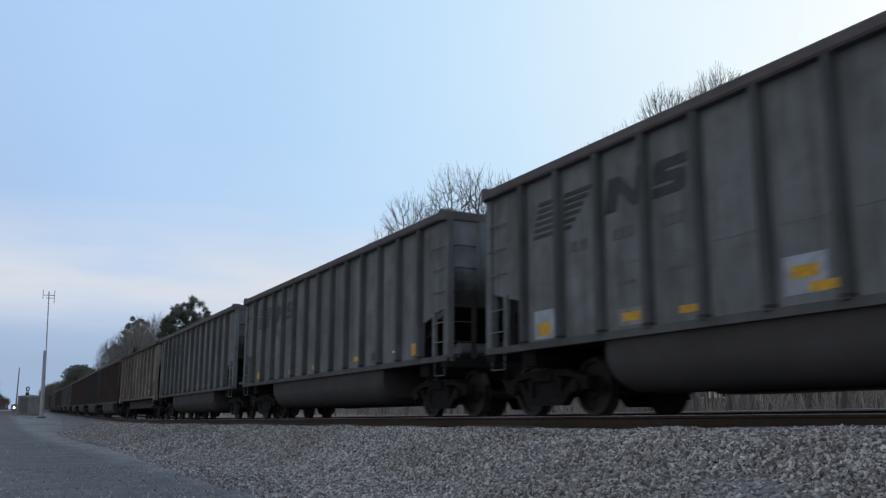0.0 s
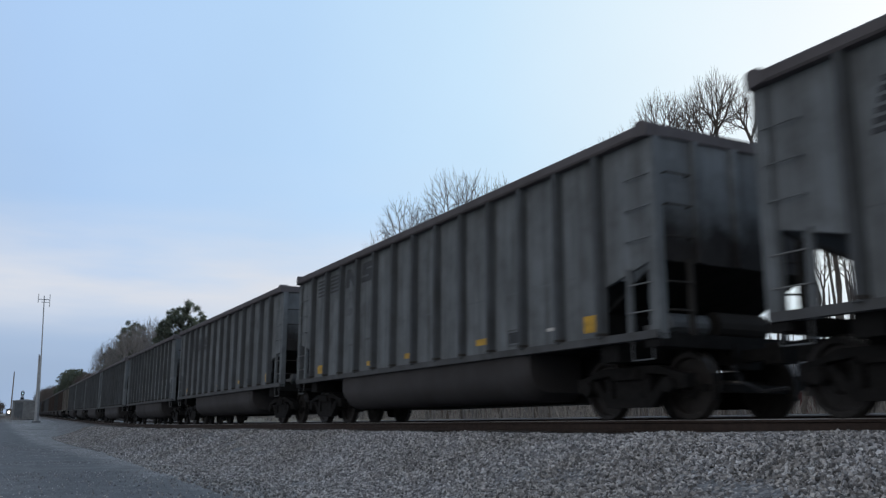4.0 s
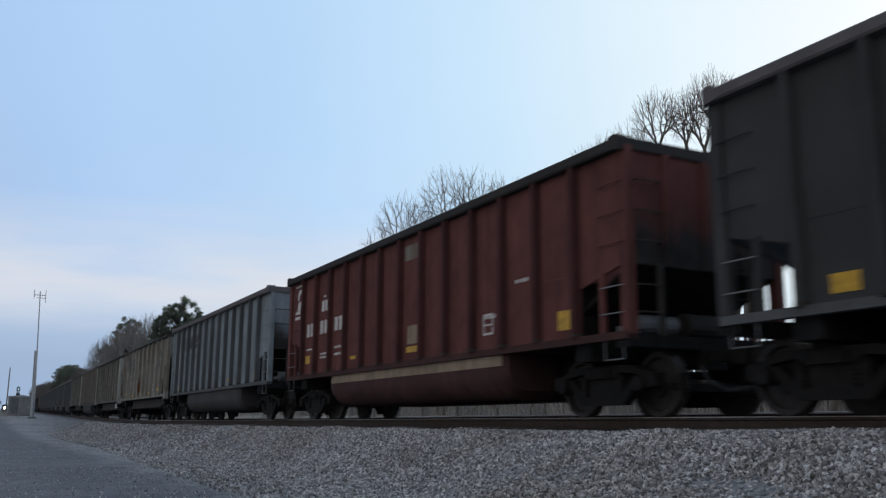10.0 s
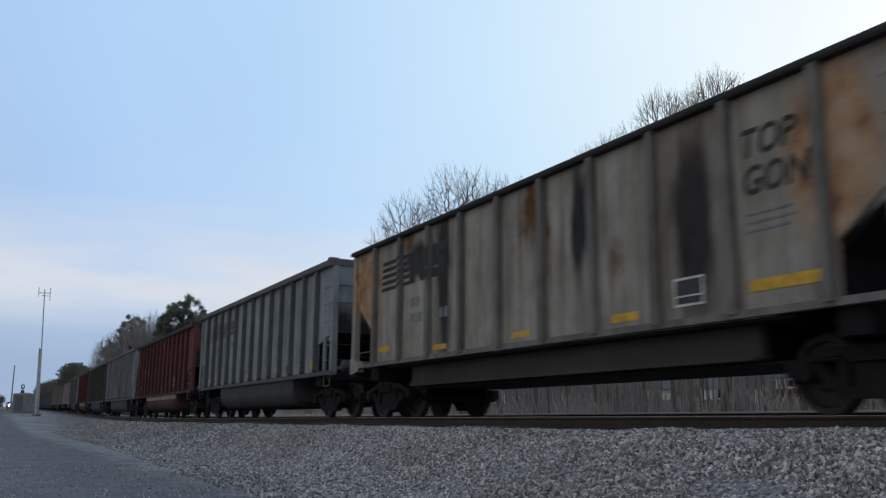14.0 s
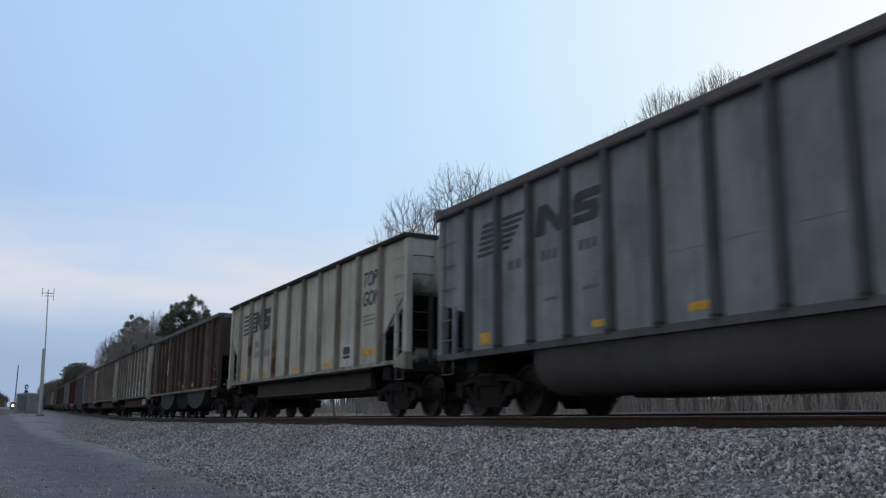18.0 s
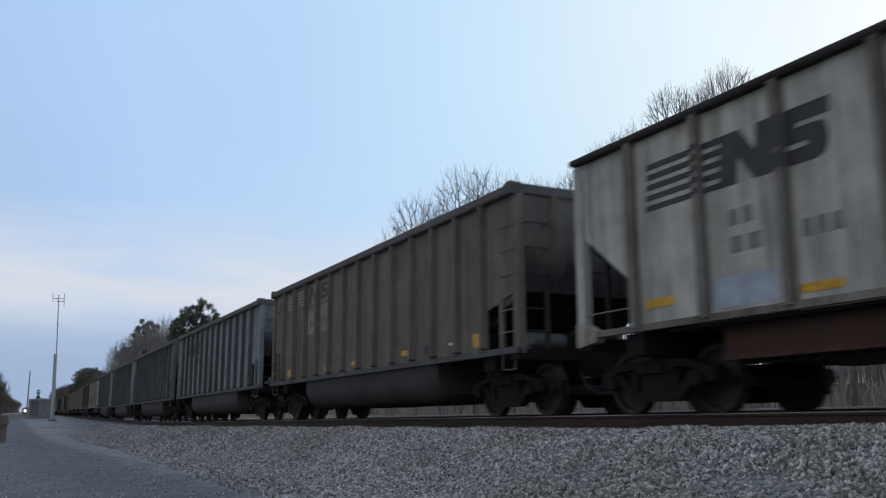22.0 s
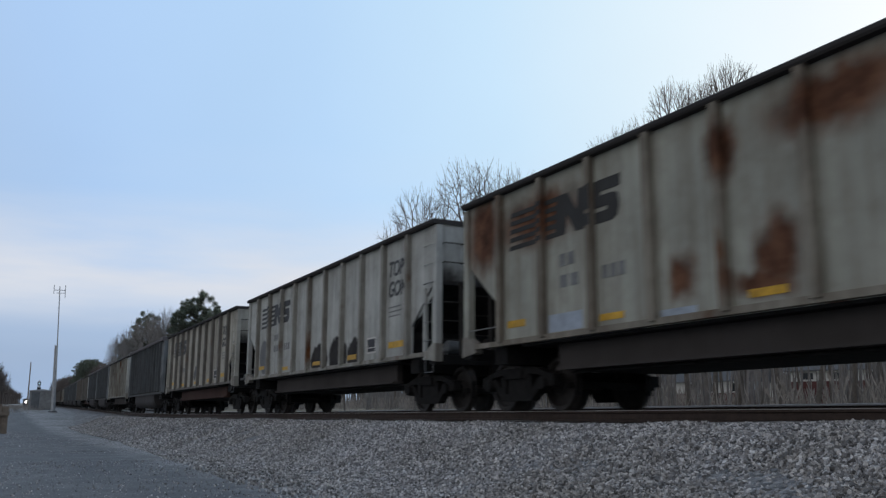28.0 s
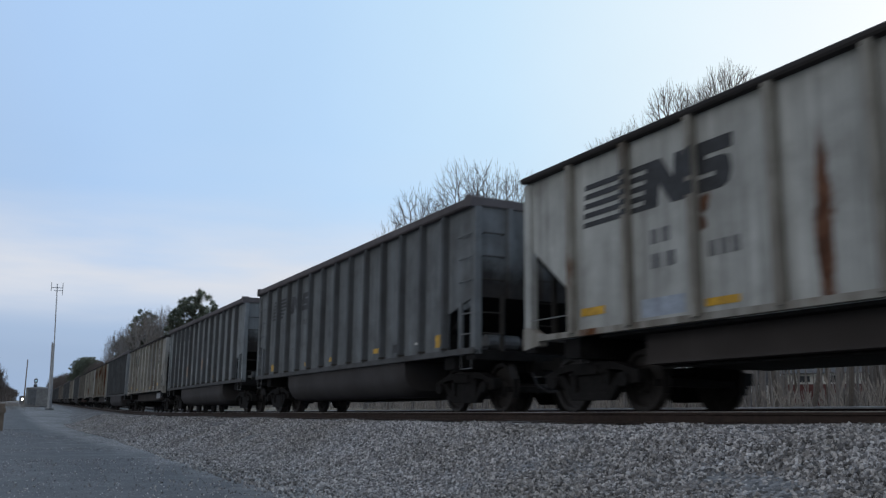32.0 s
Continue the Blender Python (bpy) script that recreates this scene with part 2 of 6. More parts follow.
RIB_RUST = paint("stained_rib_paint", (0.205, 0.195, 0.18), dirt=(0.05, 0.042, 0.036), dirty=0.6, streak=0.6, rust=0.32)
RIB_PALE = paint("streaked_pale_rib_paint", (0.33, 0.325, 0.295), dirt=(0.08, 0.058, 0.042), dirty=0.5, streak=0.7, rust=0.5)
RIB_BROWN = paint("dusty_brown_rib_paint", (0.085, 0.066, 0.057), dirt=(0.04, 0.03, 0.025), dirty=0.5, streak=0.5, rust=0.35)
DUST = paint("dusty_faded_mark_paint", (0.17, 0.155, 0.135), dirty=0.5, streak=0.5)
# Near-black steel for what lies under and between the car bodies.
UNDER = plain("near_black_steel", (0.014, 0.0135, 0.0135), 0.4, 5, 0.9, spec=0.12)
SILL = paint("grimy_sill_paint", (0.105, 0.108, 0.112), dirty=0.6, streak=0.2)
# Far darker than the sides: the tub's own shading is put into the colour.
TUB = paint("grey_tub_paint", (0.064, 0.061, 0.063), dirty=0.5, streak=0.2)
BEAM_DARK = paint("grimy_frame_paint", (0.062, 0.055, 0.053), dirty=0.6, streak=0.3)
BEAM_RED = paint("brown_frame_paint", (0.07, 0.04, 0.034), dirty=0.5, streak=0.3)
TAN_BAND = paint("tan_band_paint", (0.34, 0.26, 0.19), dirty=0.4, streak=0.4)


def at(i, w):
    """Where the middle of bay i lies along a car with bays of width w."""
    return HALF - w * (i + 0.5)


F_BAY = 2 * HALF / 11
RUST_TONES = ((0.052, 0.027, 0.018), (0.105, 0.05, 0.031), (0.175, 0.088, 0.054))
DARK_TONES = ((0.028, 0.026, 0.026), (0.05, 0.047, 0.046))
# white car with old rust burst through the paint
BLOTCHED_SPOTS = [(at(0, F_BAY), 3.2, 0.55, 0.75), (at(1.4, F_BAY), 3.15, 1.2, 0.42), (at(4.5, F_BAY), 3.2, 0.3, 0.36), (at(5.1, F_BAY), 1.8, 0.34, 0.42), (at(4.9, F_BAY), 1.45, 0.5, 0.2),
                  (at(3.9, F_BAY), 1.7, 0.22, 0.3), (at(5.8, F_BAY), 3.35, 0.95, 0.36), (at(8, F_BAY), 3.0, 0.62, 0.62), (at(8.1, F_BAY), 1.75, 0.3, 0.4), (at(9.6, F_BAY), 2.8, 0.5, 0.9),
                  (at(7, F_BAY), 2.9, 0.14, 0.8)]
BLOTCHED = paint("rust_blotched_white_paint", (0.36, 0.365, 0.32), dirt=(0.12, 0.09, 0.065), dirty=0.4, streak=0.45, rust=0.2, stains=[(RUST_TONES, BLOTCHED_SPOTS, 0.5, 0.55, 0.45)])
BLOTCHED_POST = paint("rust_blotched_post_paint", (0.27, 0.25, 0.21), dirt=(0.07, 0.045, 0.03), dirty=0.5, streak=0.6, rust=0.6, stains=[(RUST_TONES, BLOTCHED_SPOTS, 0.5, 0.55, 0.45)])
# white car with an orange-stained end and black smears
SMEARED_SPOTS = [(at(2.9, F_BAY), 2.6, 0.30, 1.6), (at(2.2, F_BAY), 3.2, 0.8, 0.34), (at(6.2, F_BAY), 2.9, 0.22, 1.0), (at(8, F_BAY), 2.4, 0.4, 1.2)]
ORANGE_TONES = ((0.20, 0.10, 0.055), (0.36, 0.22, 0.13), (0.42, 0.32, 0.23))
SMEARED = paint("smeared_white_paint", (0.33, 0.315, 0.275), dirt=(0.10, 0.07, 0.05), dirty=0.5, streak=0.65, rust=0.55,
                stains=[(ORANGE_TONES, [(at(0.1, F_BAY), 3.0, 0.85, 1.1), (at(9.6, F_BAY), 2.8, 0.6, 1.0)], 0.35, 0.7, 0.6), (DARK_TONES, SMEARED_SPOTS, 0.4, 0.7, 0.75)])
# cream car with a broad painted scrawl along its lower half
SCRAWL = [(at(i, F_BAY), 1.12, 1.7, 0.80 + 0.02 * i) for i in (3, 4.5, 6, 7, 8, 9)] + [(at(0.9, F_BAY), 1.45, 0.4, 0.42), (at(2.6, F_BAY), 1.4, 0.4, 0.42)]
SCRAWLED = paint("scrawled_cream_paint", (0.36, 0.35, 0.30), dirt=(0.10, 0.085, 0.06), dirty=0.3, streak=0.4, rust=0.3,
                 stains=[(((0.10, 0.15, 0.33),), [(y, z, a + 0.06, b + 0.06) for y, z, a, b in SCRAWL], 0.015, 0.22, 0.0),
                         (((0.42, 0.47, 0.52), (0.20, 0.30, 0.46), (0.50, 0.52, 0.51), (0.24, 0.40, 0.40), (0.50, 0.52, 0.50), (0.44, 0.42, 0.30), (0.30, 0.38, 0.52)), SCRAWL, 0.015, 0.22, 0.0),
                         (((0.10, 0.18, 0.36), (0.22, 0.34, 0.48)), [(at(i, F_BAY) + 0.3 * math.sin(3 * i), 1.42 + 0.02 * i, 0.13, 0.28) for i in (1, 4, 5, 6, 8, 9)], 0.1, 0.4, 0.0)])
# white car with a few rust spots and runs
SPOTTED = paint("rust_spotted_white_paint", (0.47, 0.485, 0.465), dirt=(0.08, 0.07, 0.06), dirty=0.35, streak=0.5, rust=0.18,
                stains=[(RUST_TONES, [(at(2.6, F_BAY), 2.62, 0.10, 0.16), (at(2.55, F_BAY), 2.36, 0.12, 0.10), (at(3.95, F_BAY), 1.9, 0.10, 1.1), (at(4.9, F_BAY), 3.3, 0.2, 0.45), (at(8.5, F_BAY), 3.2, 0.3, 0.5)], 0.3, 0.35, 0.5)])
# white car half blackened by spilled grey wash
WASHED = paint("washed_white_paint", (0.40, 0.40, 0.38), dirt=(0.10, 0.09, 0.08), dirty=0.4, streak=0.6, rust=0.15,
               stains=[(((0.11, 0.12, 0.13), (0.17, 0.18, 0.19), (0.24, 0.25, 0.26)), [(at(6.2, F_BAY), 2.4, 0.62, 1.9), (at(7.2, F_BAY), 2.7, 0.75, 1.7), (at(8.2, F_BAY), 3.1, 0.5, 0.9), (at(5.1, F_BAY), 2.6, 0.16, 1.4)], 0.3, 0.8, 0.85)])
# white car with dark scuffs along the sill
SCUFFED = paint("scuffed_white_paint", (0.47, 0.48, 0.46), dirt=(0.10, 0.09, 0.075), dirty=0.4, streak=0.5, rust=0.18,
                stains=[(((0.13, 0.135, 0.14), (0.19, 0.195, 0.2)), [(at(1.0, F_BAY), 1.80, 0.48, 0.54)], 0.06, 0.2, 0.3), (DARK_TONES, [ (at(5.1, F_BAY), 1.4, 0.7, 0.42), (at(6.2, F_BAY), 1.45, 0.7, 0.5), (at(7.1, F_BAY), 1.35, 0.5, 0.42)], 0.12, 0.5, 0.3)])


def dark_footed(mat, edge):
    """The same paint, darkened on the car's end below about that height."""
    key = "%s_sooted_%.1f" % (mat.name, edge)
    if key not in DARK_FOOTED:
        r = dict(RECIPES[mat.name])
        r["stains"] = ((DARK_TONES, [(0.0, edge - 1.4, 400.0, 1.4)], 0.22, 0.7, 0.3),)
        DARK_FOOTED[key] = paint(key, **r)
    return DARK_FOOTED[key]


DARK_FOOTED = {}
TRUCK_STEEL = plain("oily_cast_steel", (0.013, 0.012, 0.0115), 0.5, 9, 0.85, 0.0, spec=0.15)
WHEEL_STEEL = plain("wheel_steel", (0.032, 0.028, 0.026), 0.35, 8, 0.6, 0.3, spec=0.3)
BRIGHT_STEEL = plain("polished_rail_steel", (0.42, 0.39, 0.375), 0.15, 12, 0.6, 0.35, bmp=0)
RAIL_RUST = plain("rusty_rail_web", (0.045, 0.03, 0.024), 0.35, 12, 0.8, 0.2)
TIE = plain("creosoted_tie_wood", (0.035, 0.028, 0.024), 0.4, 9, 0.85)
SOOT = paint("sooty_end_paint", (0.05, 0.046, 0.043), dirty=0.5, streak=0.4)
INK = plain("faded_black_lettering", (0.030, 0.032, 0.036), 0.45, 7, 0.6, bmp=0)
INK_FAINT = plain("worn_grey_lettering", (0.085, 0.09, 0.095), 0.4, 7, 0.6, bmp=0)
INK_PALE = plain("faded_pale_grey_lettering", (0.15, 0.153, 0.155), 0.4, 7, 0.6, bmp=0)
CHALK = plain("worn_white_lettering", (0.55, 0.53, 0.5), 0.3, 7, 0.6, bmp=0)
YELLOW = plain("dirty_yellow_reflector", (0.52, 0.295, 0.02), 0.45, 9, 0.5, bmp=0)
PATCH = plain("fresh_grey_patch_paint", (0.33, 0.35, 0.37), 0.2, 4, 0.55, bmp=0)
DULL_PATCH = paint("dull_grey_patch_paint", (0.30, 0.30, 0.29), dirty=0.5, streak=0.5)
BLUEPATCH = plain("pale_blue_patch_paint", (0.31, 0.355, 0.42), 0.3, 5, 0.55, bmp=0)
RUNG = plain("worn_steel_rung", (0.17, 0.17, 0.17), 0.3, 10, 0.6, 0.0, bmp=0)
GRAFFITI = [plain("graffiti_" + n, c, 0.35, 3, 0.55, bmp=0) for n, c in
            (("pale_blue", (0.36, 0.46, 0.58)), ("white", (0.52, 0.54, 0.54)), ("blue", (0.07, 0.12, 0.30)),
             ("turquoise", (0.22, 0.42, 0.46)), ("orange", (0.30, 0.20, 0.13)), ("black", (0.06, 0.065, 0.07)))]
CABINET = plain("weathered_grey_cabinet_paint", (0.20, 0.20, 0.195), 0.3, 3, 0.6)
BOXGREY = plain("painted_grey_cabinet", (0.12, 0.125, 0.13), 0.3, 3, 0.6)


def stone_material():
    m, nt, b, N, L = mat_new("crushed_granite_ballast")
    g = N("ShaderNodeNewGeometry")
    r = ramp(N, [(0.0, (0.095, 0.092, 0.09)), (0.35, (0.25, 0.243, 0.237)), (0.75, (0.445, 0.432, 0.418)), (1.0, (0.69, 0.67, 0.645))])
    L(g.outputs["Random Per Island"], r.inputs["Fac"])
    big = ramp(N, [(0.35, (0.8, 0.78, 0.76)), (0.65, (1.05, 1.05, 1.08))])
    L(noise_tex(N, L, 0.5, 4, vary=False), big.inputs["Fac"])
    col = mixer(N, L, 1.0, r.outputs["Color"], big.outputs["Color"], "MULTIPLY")
    fine = ramp(N, [(0.3, (0.75, 0.75, 0.75)), (0.7, (1.2, 1.2, 1.2))])
    L(noise_tex(N, L, 60, 4, vary=False), fine.inputs["Fac"])
    L(mixer(N, L, 1.0, col, fine.outputs["Color"], "MULTIPLY"), b.inputs["Base Color"])
    b.inputs["Roughness"].default_value = 0.85
    return m


def gravel_material(name, lo, hi, cell, relief):
    m, nt, b, N, L = mat_new(name)
    co, v = N("ShaderNodeTexCoord"), N("ShaderNodeTexVoronoi")
    v.inputs["Scale"].default_value = cell
    L(co.outputs["Object"], v.inputs["Vector"])
    sep = N("ShaderNodeSeparateColor")
    L(v.outputs["Color"], sep.inputs["Color"])
    r = ramp(N, [(0.0, lo), (1.0, hi)])
    L(sep.outputs["Red"], r.inputs["Fac"])
    big = ramp(N, [(0.3, (0.72, 0.72, 0.72)), (0.7, (1.15, 1.15, 1.17))])
    L(noise_tex(N, L, 0.35, 6, vary=False), big.inputs["Fac"])
    L(mixer(N, L, 1.0, r.outputs["Color"], big.outputs["Color"], "MULTIPLY"), b.inputs["Base Color"])
    b.inputs["Roughness"].default_value = 0.9
    bump(N, L, b, v.outputs["Distance"], 1.0, relief)
    return m


STONE = stone_material()
BALLAST = gravel_material("packed_ballast", (0.075, 0.075, 0.075), (0.31, 0.305, 0.30), 22.0, -0.03)


def ground_material():
    """Fine grey gravel beside the track that gives way to winter grass and leaf litter beyond."""
    m, nt, b, N, L = mat_new("gravel_and_winter_grass")
    co, v = N("ShaderNodeTexCoord"), N("ShaderNodeTexVoronoi")
    v.inputs["Scale"].default_value = 40.0
    L(co.outputs["Object"], v.inputs["Vector"])
    sepc = N("ShaderNodeSeparateColor")
    L(v.outputs["Color"], sepc.inputs["Color"])
    grav = ramp(N, [(0.0, (0.11, 0.109, 0.107)), (1.0, (0.37, 0.365, 0.355))])
    L(sepc.outputs["Red"], grav.inputs["Fac"])
    big = ramp(N, [(0.3, (0.66, 0.66, 0.66)), (0.5, (1.0, 1.0, 1.0)), (0.7, (1.22, 1.22, 1.24))])
    L(noise_tex(N, L, 0.3, 7, vary=False), big.inputs["Fac"])
    gcol = mixer(N, L, 1.0, grav.outputs["Color"], big.outputs["Color"], "MULTIPLY")
    worn = ramp(N, [(0.34, (0.62, 0.60, 0.57)), (0.52, (1.0, 1.0, 1.0)), (0.68, (1.2, 1.2, 1.2))])
    L(noise_tex(N, L, 2.6, 8, vary=False, rough=0.72), worn.inputs["Fac"])
    gcol = mixer(N, L, 1.0, gcol, worn.outputs["Color"], "MULTIPLY")
    grass = ramp(N, [(0.3, (0.12, 0.095, 0.07)), (0.55, (0.21, 0.18, 0.13)), (0.75, (0.15, 0.145, 0.09))])
    L(noise_tex(N, L, 1.3, 9, vary=False, rough=0.7), grass.inputs["Fac"])
    # worn dark apron of old asphalt with gravel dust on it, ragged towards the bank
    tar = ramp(N, [(0.3, (0.082, 0.084, 0.088)), (0.5, (0.115, 0.117, 0.121)), (0.72, (0.20, 0.20, 0.20))])
    L(noise_tex(N, L, 0.9, 9, vary=False, rough=0.74), tar.inputs["Fac"])
    speck = ramp(N, [(0.0, (0.8, 0.8, 0.8)), (0.93, (1.05, 1.05, 1.05)), (1.0, (1.9, 1.9, 1.85))])
    L(sepc.outputs["Green"], speck.inputs["Fac"])
    tcol = mixer(N, L, 1.0, tar.outputs["Color"], speck.outputs["Color"], "MULTIPLY")
    sx, edge = N("ShaderNodeSeparateXYZ"), N("ShaderNodeMath")
    L(co.outputs["Object"], sx.inputs["Vector"])
    edge.operation = "MULTIPLY_ADD"
    edge.inputs[1].default_value = 2.2
    L(noise_tex(N, L, 0.8, 8, vary=False, rough=0.7), edge.inputs[0])
    L(sx.outputs["X"], edge.inputs[2])
    apron = N("ShaderNodeMapRange")
    apron.inputs["From Min"].default_value, apron.inputs["From Max"].default_value = 3.9, 4.7
    L(edge.outputs["Value"], apron.inputs["Value"])
    gcol = mixer(N, L, apron.outputs["Result"], tcol, gcol)
    sep = N("ShaderNodeSeparateXYZ")
    L(co.outputs["Object"], sep.inputs["Vector"])
    wob = N("ShaderNodeMath")
    wob.operation = "MULTIPLY_ADD"
    wob.inputs[1].default_value = 3.0
    L(noise_tex(N, L, 0.4, 5, vary=False), wob.inputs[0])
    L(sep.outputs["X"], wob.inputs[2])
    side = ramp(N, [(0.0, (1, 1, 1)), (0.18, (1, 1, 1)), (0.22, (0, 0, 0)), (0.66, (0, 0, 0)), (0.70, (1, 1, 1))])
    mr = N("ShaderNodeMapRange")
    mr.inputs["From Min"].default_value, mr.inputs["From Max"].default_value = -12.0, 32.0
    L(wob.outputs["Value"], mr.inputs["Value"])
    L(mr.outputs["Result"], side.inputs["Fac"])
    L(mixer(N, L, side.outputs["Color"], gcol, grass.outputs["Color"]), b.inputs["Base Color"])
    b.inputs["Roughness"].default_value = 0.92
    bump(N, L, b, v.outputs["Distance"], 0.8, -0.012)
    return m


GROUND = ground_material()
BARK = plain("grey_brown_bark", (0.11, 0.095, 0.082), 0.35, 8, 0.9, bmp=0.6)
TWIG = plain("brown_twigs", (0.10, 0.082, 0.072), 0.3, 2, 0.9, bmp=0)


def needle_material():
    """Pine needles: part of the light passes through them."""
    m, nt, b, N, L = mat_new("pine_needles")
    r = ramp(N, [(0.3, (0.115, 0.132, 0.098)), (0.7, (0.185, 0.205, 0.155))])
    L(noise_tex(N, L, 0.9, 5), r.inputs["Fac"])
    L(r.outputs["Color"], b.inputs["Base Color"])
    b.inputs["Roughness"].default_value = 0.8
    tr, mx = N("ShaderNodeBsdfTranslucent"), N("ShaderNodeMixShader")
    L(r.outputs["Color"], tr.inputs["Color"])
    mx.inputs["Fac"].default_value = 0.68
    L(b.outputs["BSDF"], mx.inputs[1])
    L(tr.outputs["BSDF"], mx.inputs[2])
    L(mx.outputs["Shader"], nt.nodes["Material Output"].inputs["Surface"])
    return m


NEEDLE = needle_material()
SHRUB = plain("bare_brown_brush", (0.26, 0.235, 0.212), 0.4, 3, 0.9, bmp=0)
GALV = plain("galvanised_steel", (0.36, 0.37, 0.38), 0.2, 5, 0.5, 0.4, bmp=0.1)
BLACK = plain("matt_black_paint", (0.018, 0.018, 0.02), 0.3, 6, 0.7, bmp=0)
OLDWOOD = plain("weathered_timber", (0.19, 0.15, 0.115), 0.35, 7, 0.85, bmp=0.6)
SAPLING = plain("pale_sapling_bark", (0.25, 0.23, 0.215), 0.3, 3, 0.9, bmp=0)
STEM = plain("grey_stems", (0.175, 0.16, 0.15), 0.3, 3, 0.9, bmp=0)
SIDING = plain("white_siding", (0.60, 0.60, 0.58), 0.1, 2, 0.6)
MAROON = plain("dark_red_wall", (0.10, 0.035, 0.033), 0.25, 2, 0.7)
ROOF = plain("dark_roof_shingle", (0.06, 0.058, 0.06), 0.3, 4, 0.85)
PANE = plain("dark_window_glass", (0.03, 0.035, 0.04), 0.2, 2, 0.1, bmp=0)
GREENLENS, _nt, _b, _N, _L = mat_new("lit_signal_lens")
_b.inputs["Emission Color"].default_value, _b.inputs["Emission Strength"].default_value = (0.35, 0.75, 1.0, 1), 0.7
LAMPGLOW, _nt, _b, _N, _L = mat_new("lit_white_lamp")
_b.inputs["Emission Color"].default_value, _b.inputs["Emission Strength"].default_value = (1.0, 0.95, 0.9, 1), 4.0


# ---- mesh helpers ----
def mesh_of(name, bm, material, smooth=False):
    me = bpy.data.meshes.new(name)
    bm.normal_update()
    bm.to_mesh(me)
    bm.free()
    me.materials.append(material)
    if smooth:
        me.polygons.foreach_set("use_smooth", [True] * len(me.polygons))
    return me


def part(name, bm, material, parent, label="", smooth=False):
    me = bm if isinstance(bm, bpy.types.Mesh) else mesh_of(name, bm, material, smooth)
    ob = new(name, me)
    ob.parent = parent
    return tagged(ob, label) if label else ob


def box(bm, x0, x1, y0, y1, z0, z1):
    v = [bm.verts.new(c) for c in ((x0, y0, z0), (x1, y0, z0), (x1, y1, z0), (x0, y1, z0),
                                   (x0, y0, z1), (x1, y0, z1), (x1, y1, z1), (x0, y1, z1))]
    for f in ((3, 2, 1, 0), (4, 5, 6, 7), (0, 1, 5, 4), (1, 2, 6, 5), (2, 3, 7, 6), (3, 0, 4, 7)):
        bm.faces.new([v[i] for i in f])
    return bm


def boxes(*rows):
    bm = bmesh.new()
    for r in rows:
        box(bm, *r)
    return bm


def prism(bm, pts, a0, a1, axis="x"):
    """Extrude an outline from a0 to a1: along x the outline is (y, z), along y it is (x, z), along z (x, y)."""
    def put(a, p):
        return {"x": (a, p[0], p[1]), "y": (p[0], a, p[1]), "z": (p[0], p[1], a)}[axis]
    v0 = [bm.verts.new(put(a0, p)) for p in pts]
    v1 = [bm.verts.new(put(a1, p)) for p in pts]
    n = len(pts)
    bm.faces.new(v0[::-1])
    bm.faces.new(v1)
    for i in range(n):
        j = (i + 1) % n
        bm.faces.new((v0[i], v0[j], v1[j], v1[i]))
    bmesh.ops.recalc_face_normals(bm, faces=bm.faces)
    return bm


def tube(bm, p, q, r0, r1=None, n=8, caps=True):
    p, q = Vector(p), Vector(q)
    r1 = r0 if r1 is None else r1
    d = (q - p).normalized()
    a = d.orthogonal().normalized()
    b = d.cross(a)
    ring = [[bm.verts.new(c + (a * math.cos(k * math.tau / n) + b * math.sin(k * math.tau / n)) * r) for k in range(n)]
            for c, r in ((p, r0), (q, r1))]
    for k in range(n):
        j = (k + 1) % n
        bm.faces.new((ring[0][k], ring[0][j], ring[1][j], ring[1][k]))
    if caps:
        bm.faces.new(ring[0][::-1])
        bm.faces.new(ring[1])
    return bm


def lathe(bm, prof, n=28, x0=0.0):
    """Turn a profile of (x, radius) round the x axis."""
    rings = [[bm.verts.new((x, r * math.cos(k * math.tau / n), r * math.sin(k * math.tau / n))) for k in range(n)] for x, r in prof]
    for a, b in zip(rings, rings[1:]):
        for k in range(n):
            j = (k + 1) % n
            bm.faces.new((a[k], a[j], b[j], b[k]))
    bm.faces.new(rings[0][::-1])
    bm.faces.new(rings[-1])
    bmesh.ops.recalc_face_normals(bm, faces=bm.faces)
    return bm


# ---- the lie of the land ----
def rise(y):
    """The line climbs gently ahead."""
    if y < 35:
        return 0.0
    if y < 85:
        return 0.013 * (y - 35) ** 2 / 100
    return 0.325 + 0.013 * (y - 85)


def bend(y):
    """From 28 m on the line bends gently to the right, then runs straight again."""
    if y < 28:
        return 0.0
    return (y - 28) ** 2 / 2700 if y < 85 else 1.2033 + 0.04222 * (y - 85)


def ground_z(x, y):
    u = x - bend(y)
    k = min(1.0, max(0.0, (u - 17.0) / 14.0))
    left = min(1.0, max(0.0, (-6.0 - u) / 12.0))
    far = min(1.0, max(0.0, (y - 55.0) / 60.0)) * min(1.0, max(0.0, (8.0 - u) / 2.0))
    return rise(y) + 1.5 * k * k * (3 - 2 * k) + 0.8 * left + 0.92 * far * far * (3 - 2 * far) * (1 - 0.6 * left)


def on_line(x, y, z=0.0):
    """A point beside the line, x metres right of the camera's line, at height z over the road level."""
    return (x + bend(y), y, z + rise(y))


def sheet(name, xs, ys, height, material, thick=0.0):
    bm = bmesh.new()
    grid = [[bm.verts.new((x, y, height(x, y))) for x in xs] for y in ys]
    for a, b in zip(grid, grid[1:]):
        for i in range(len(xs) - 1):
            bm.faces.new((a[i], a[i + 1], b[i + 1], b[i]))
    ob = new(name, mesh_of(name, bm, material, True))
    return ob


def span(a, b, n):
    return [a + (b - a) * i / n for i in range(n + 1)]


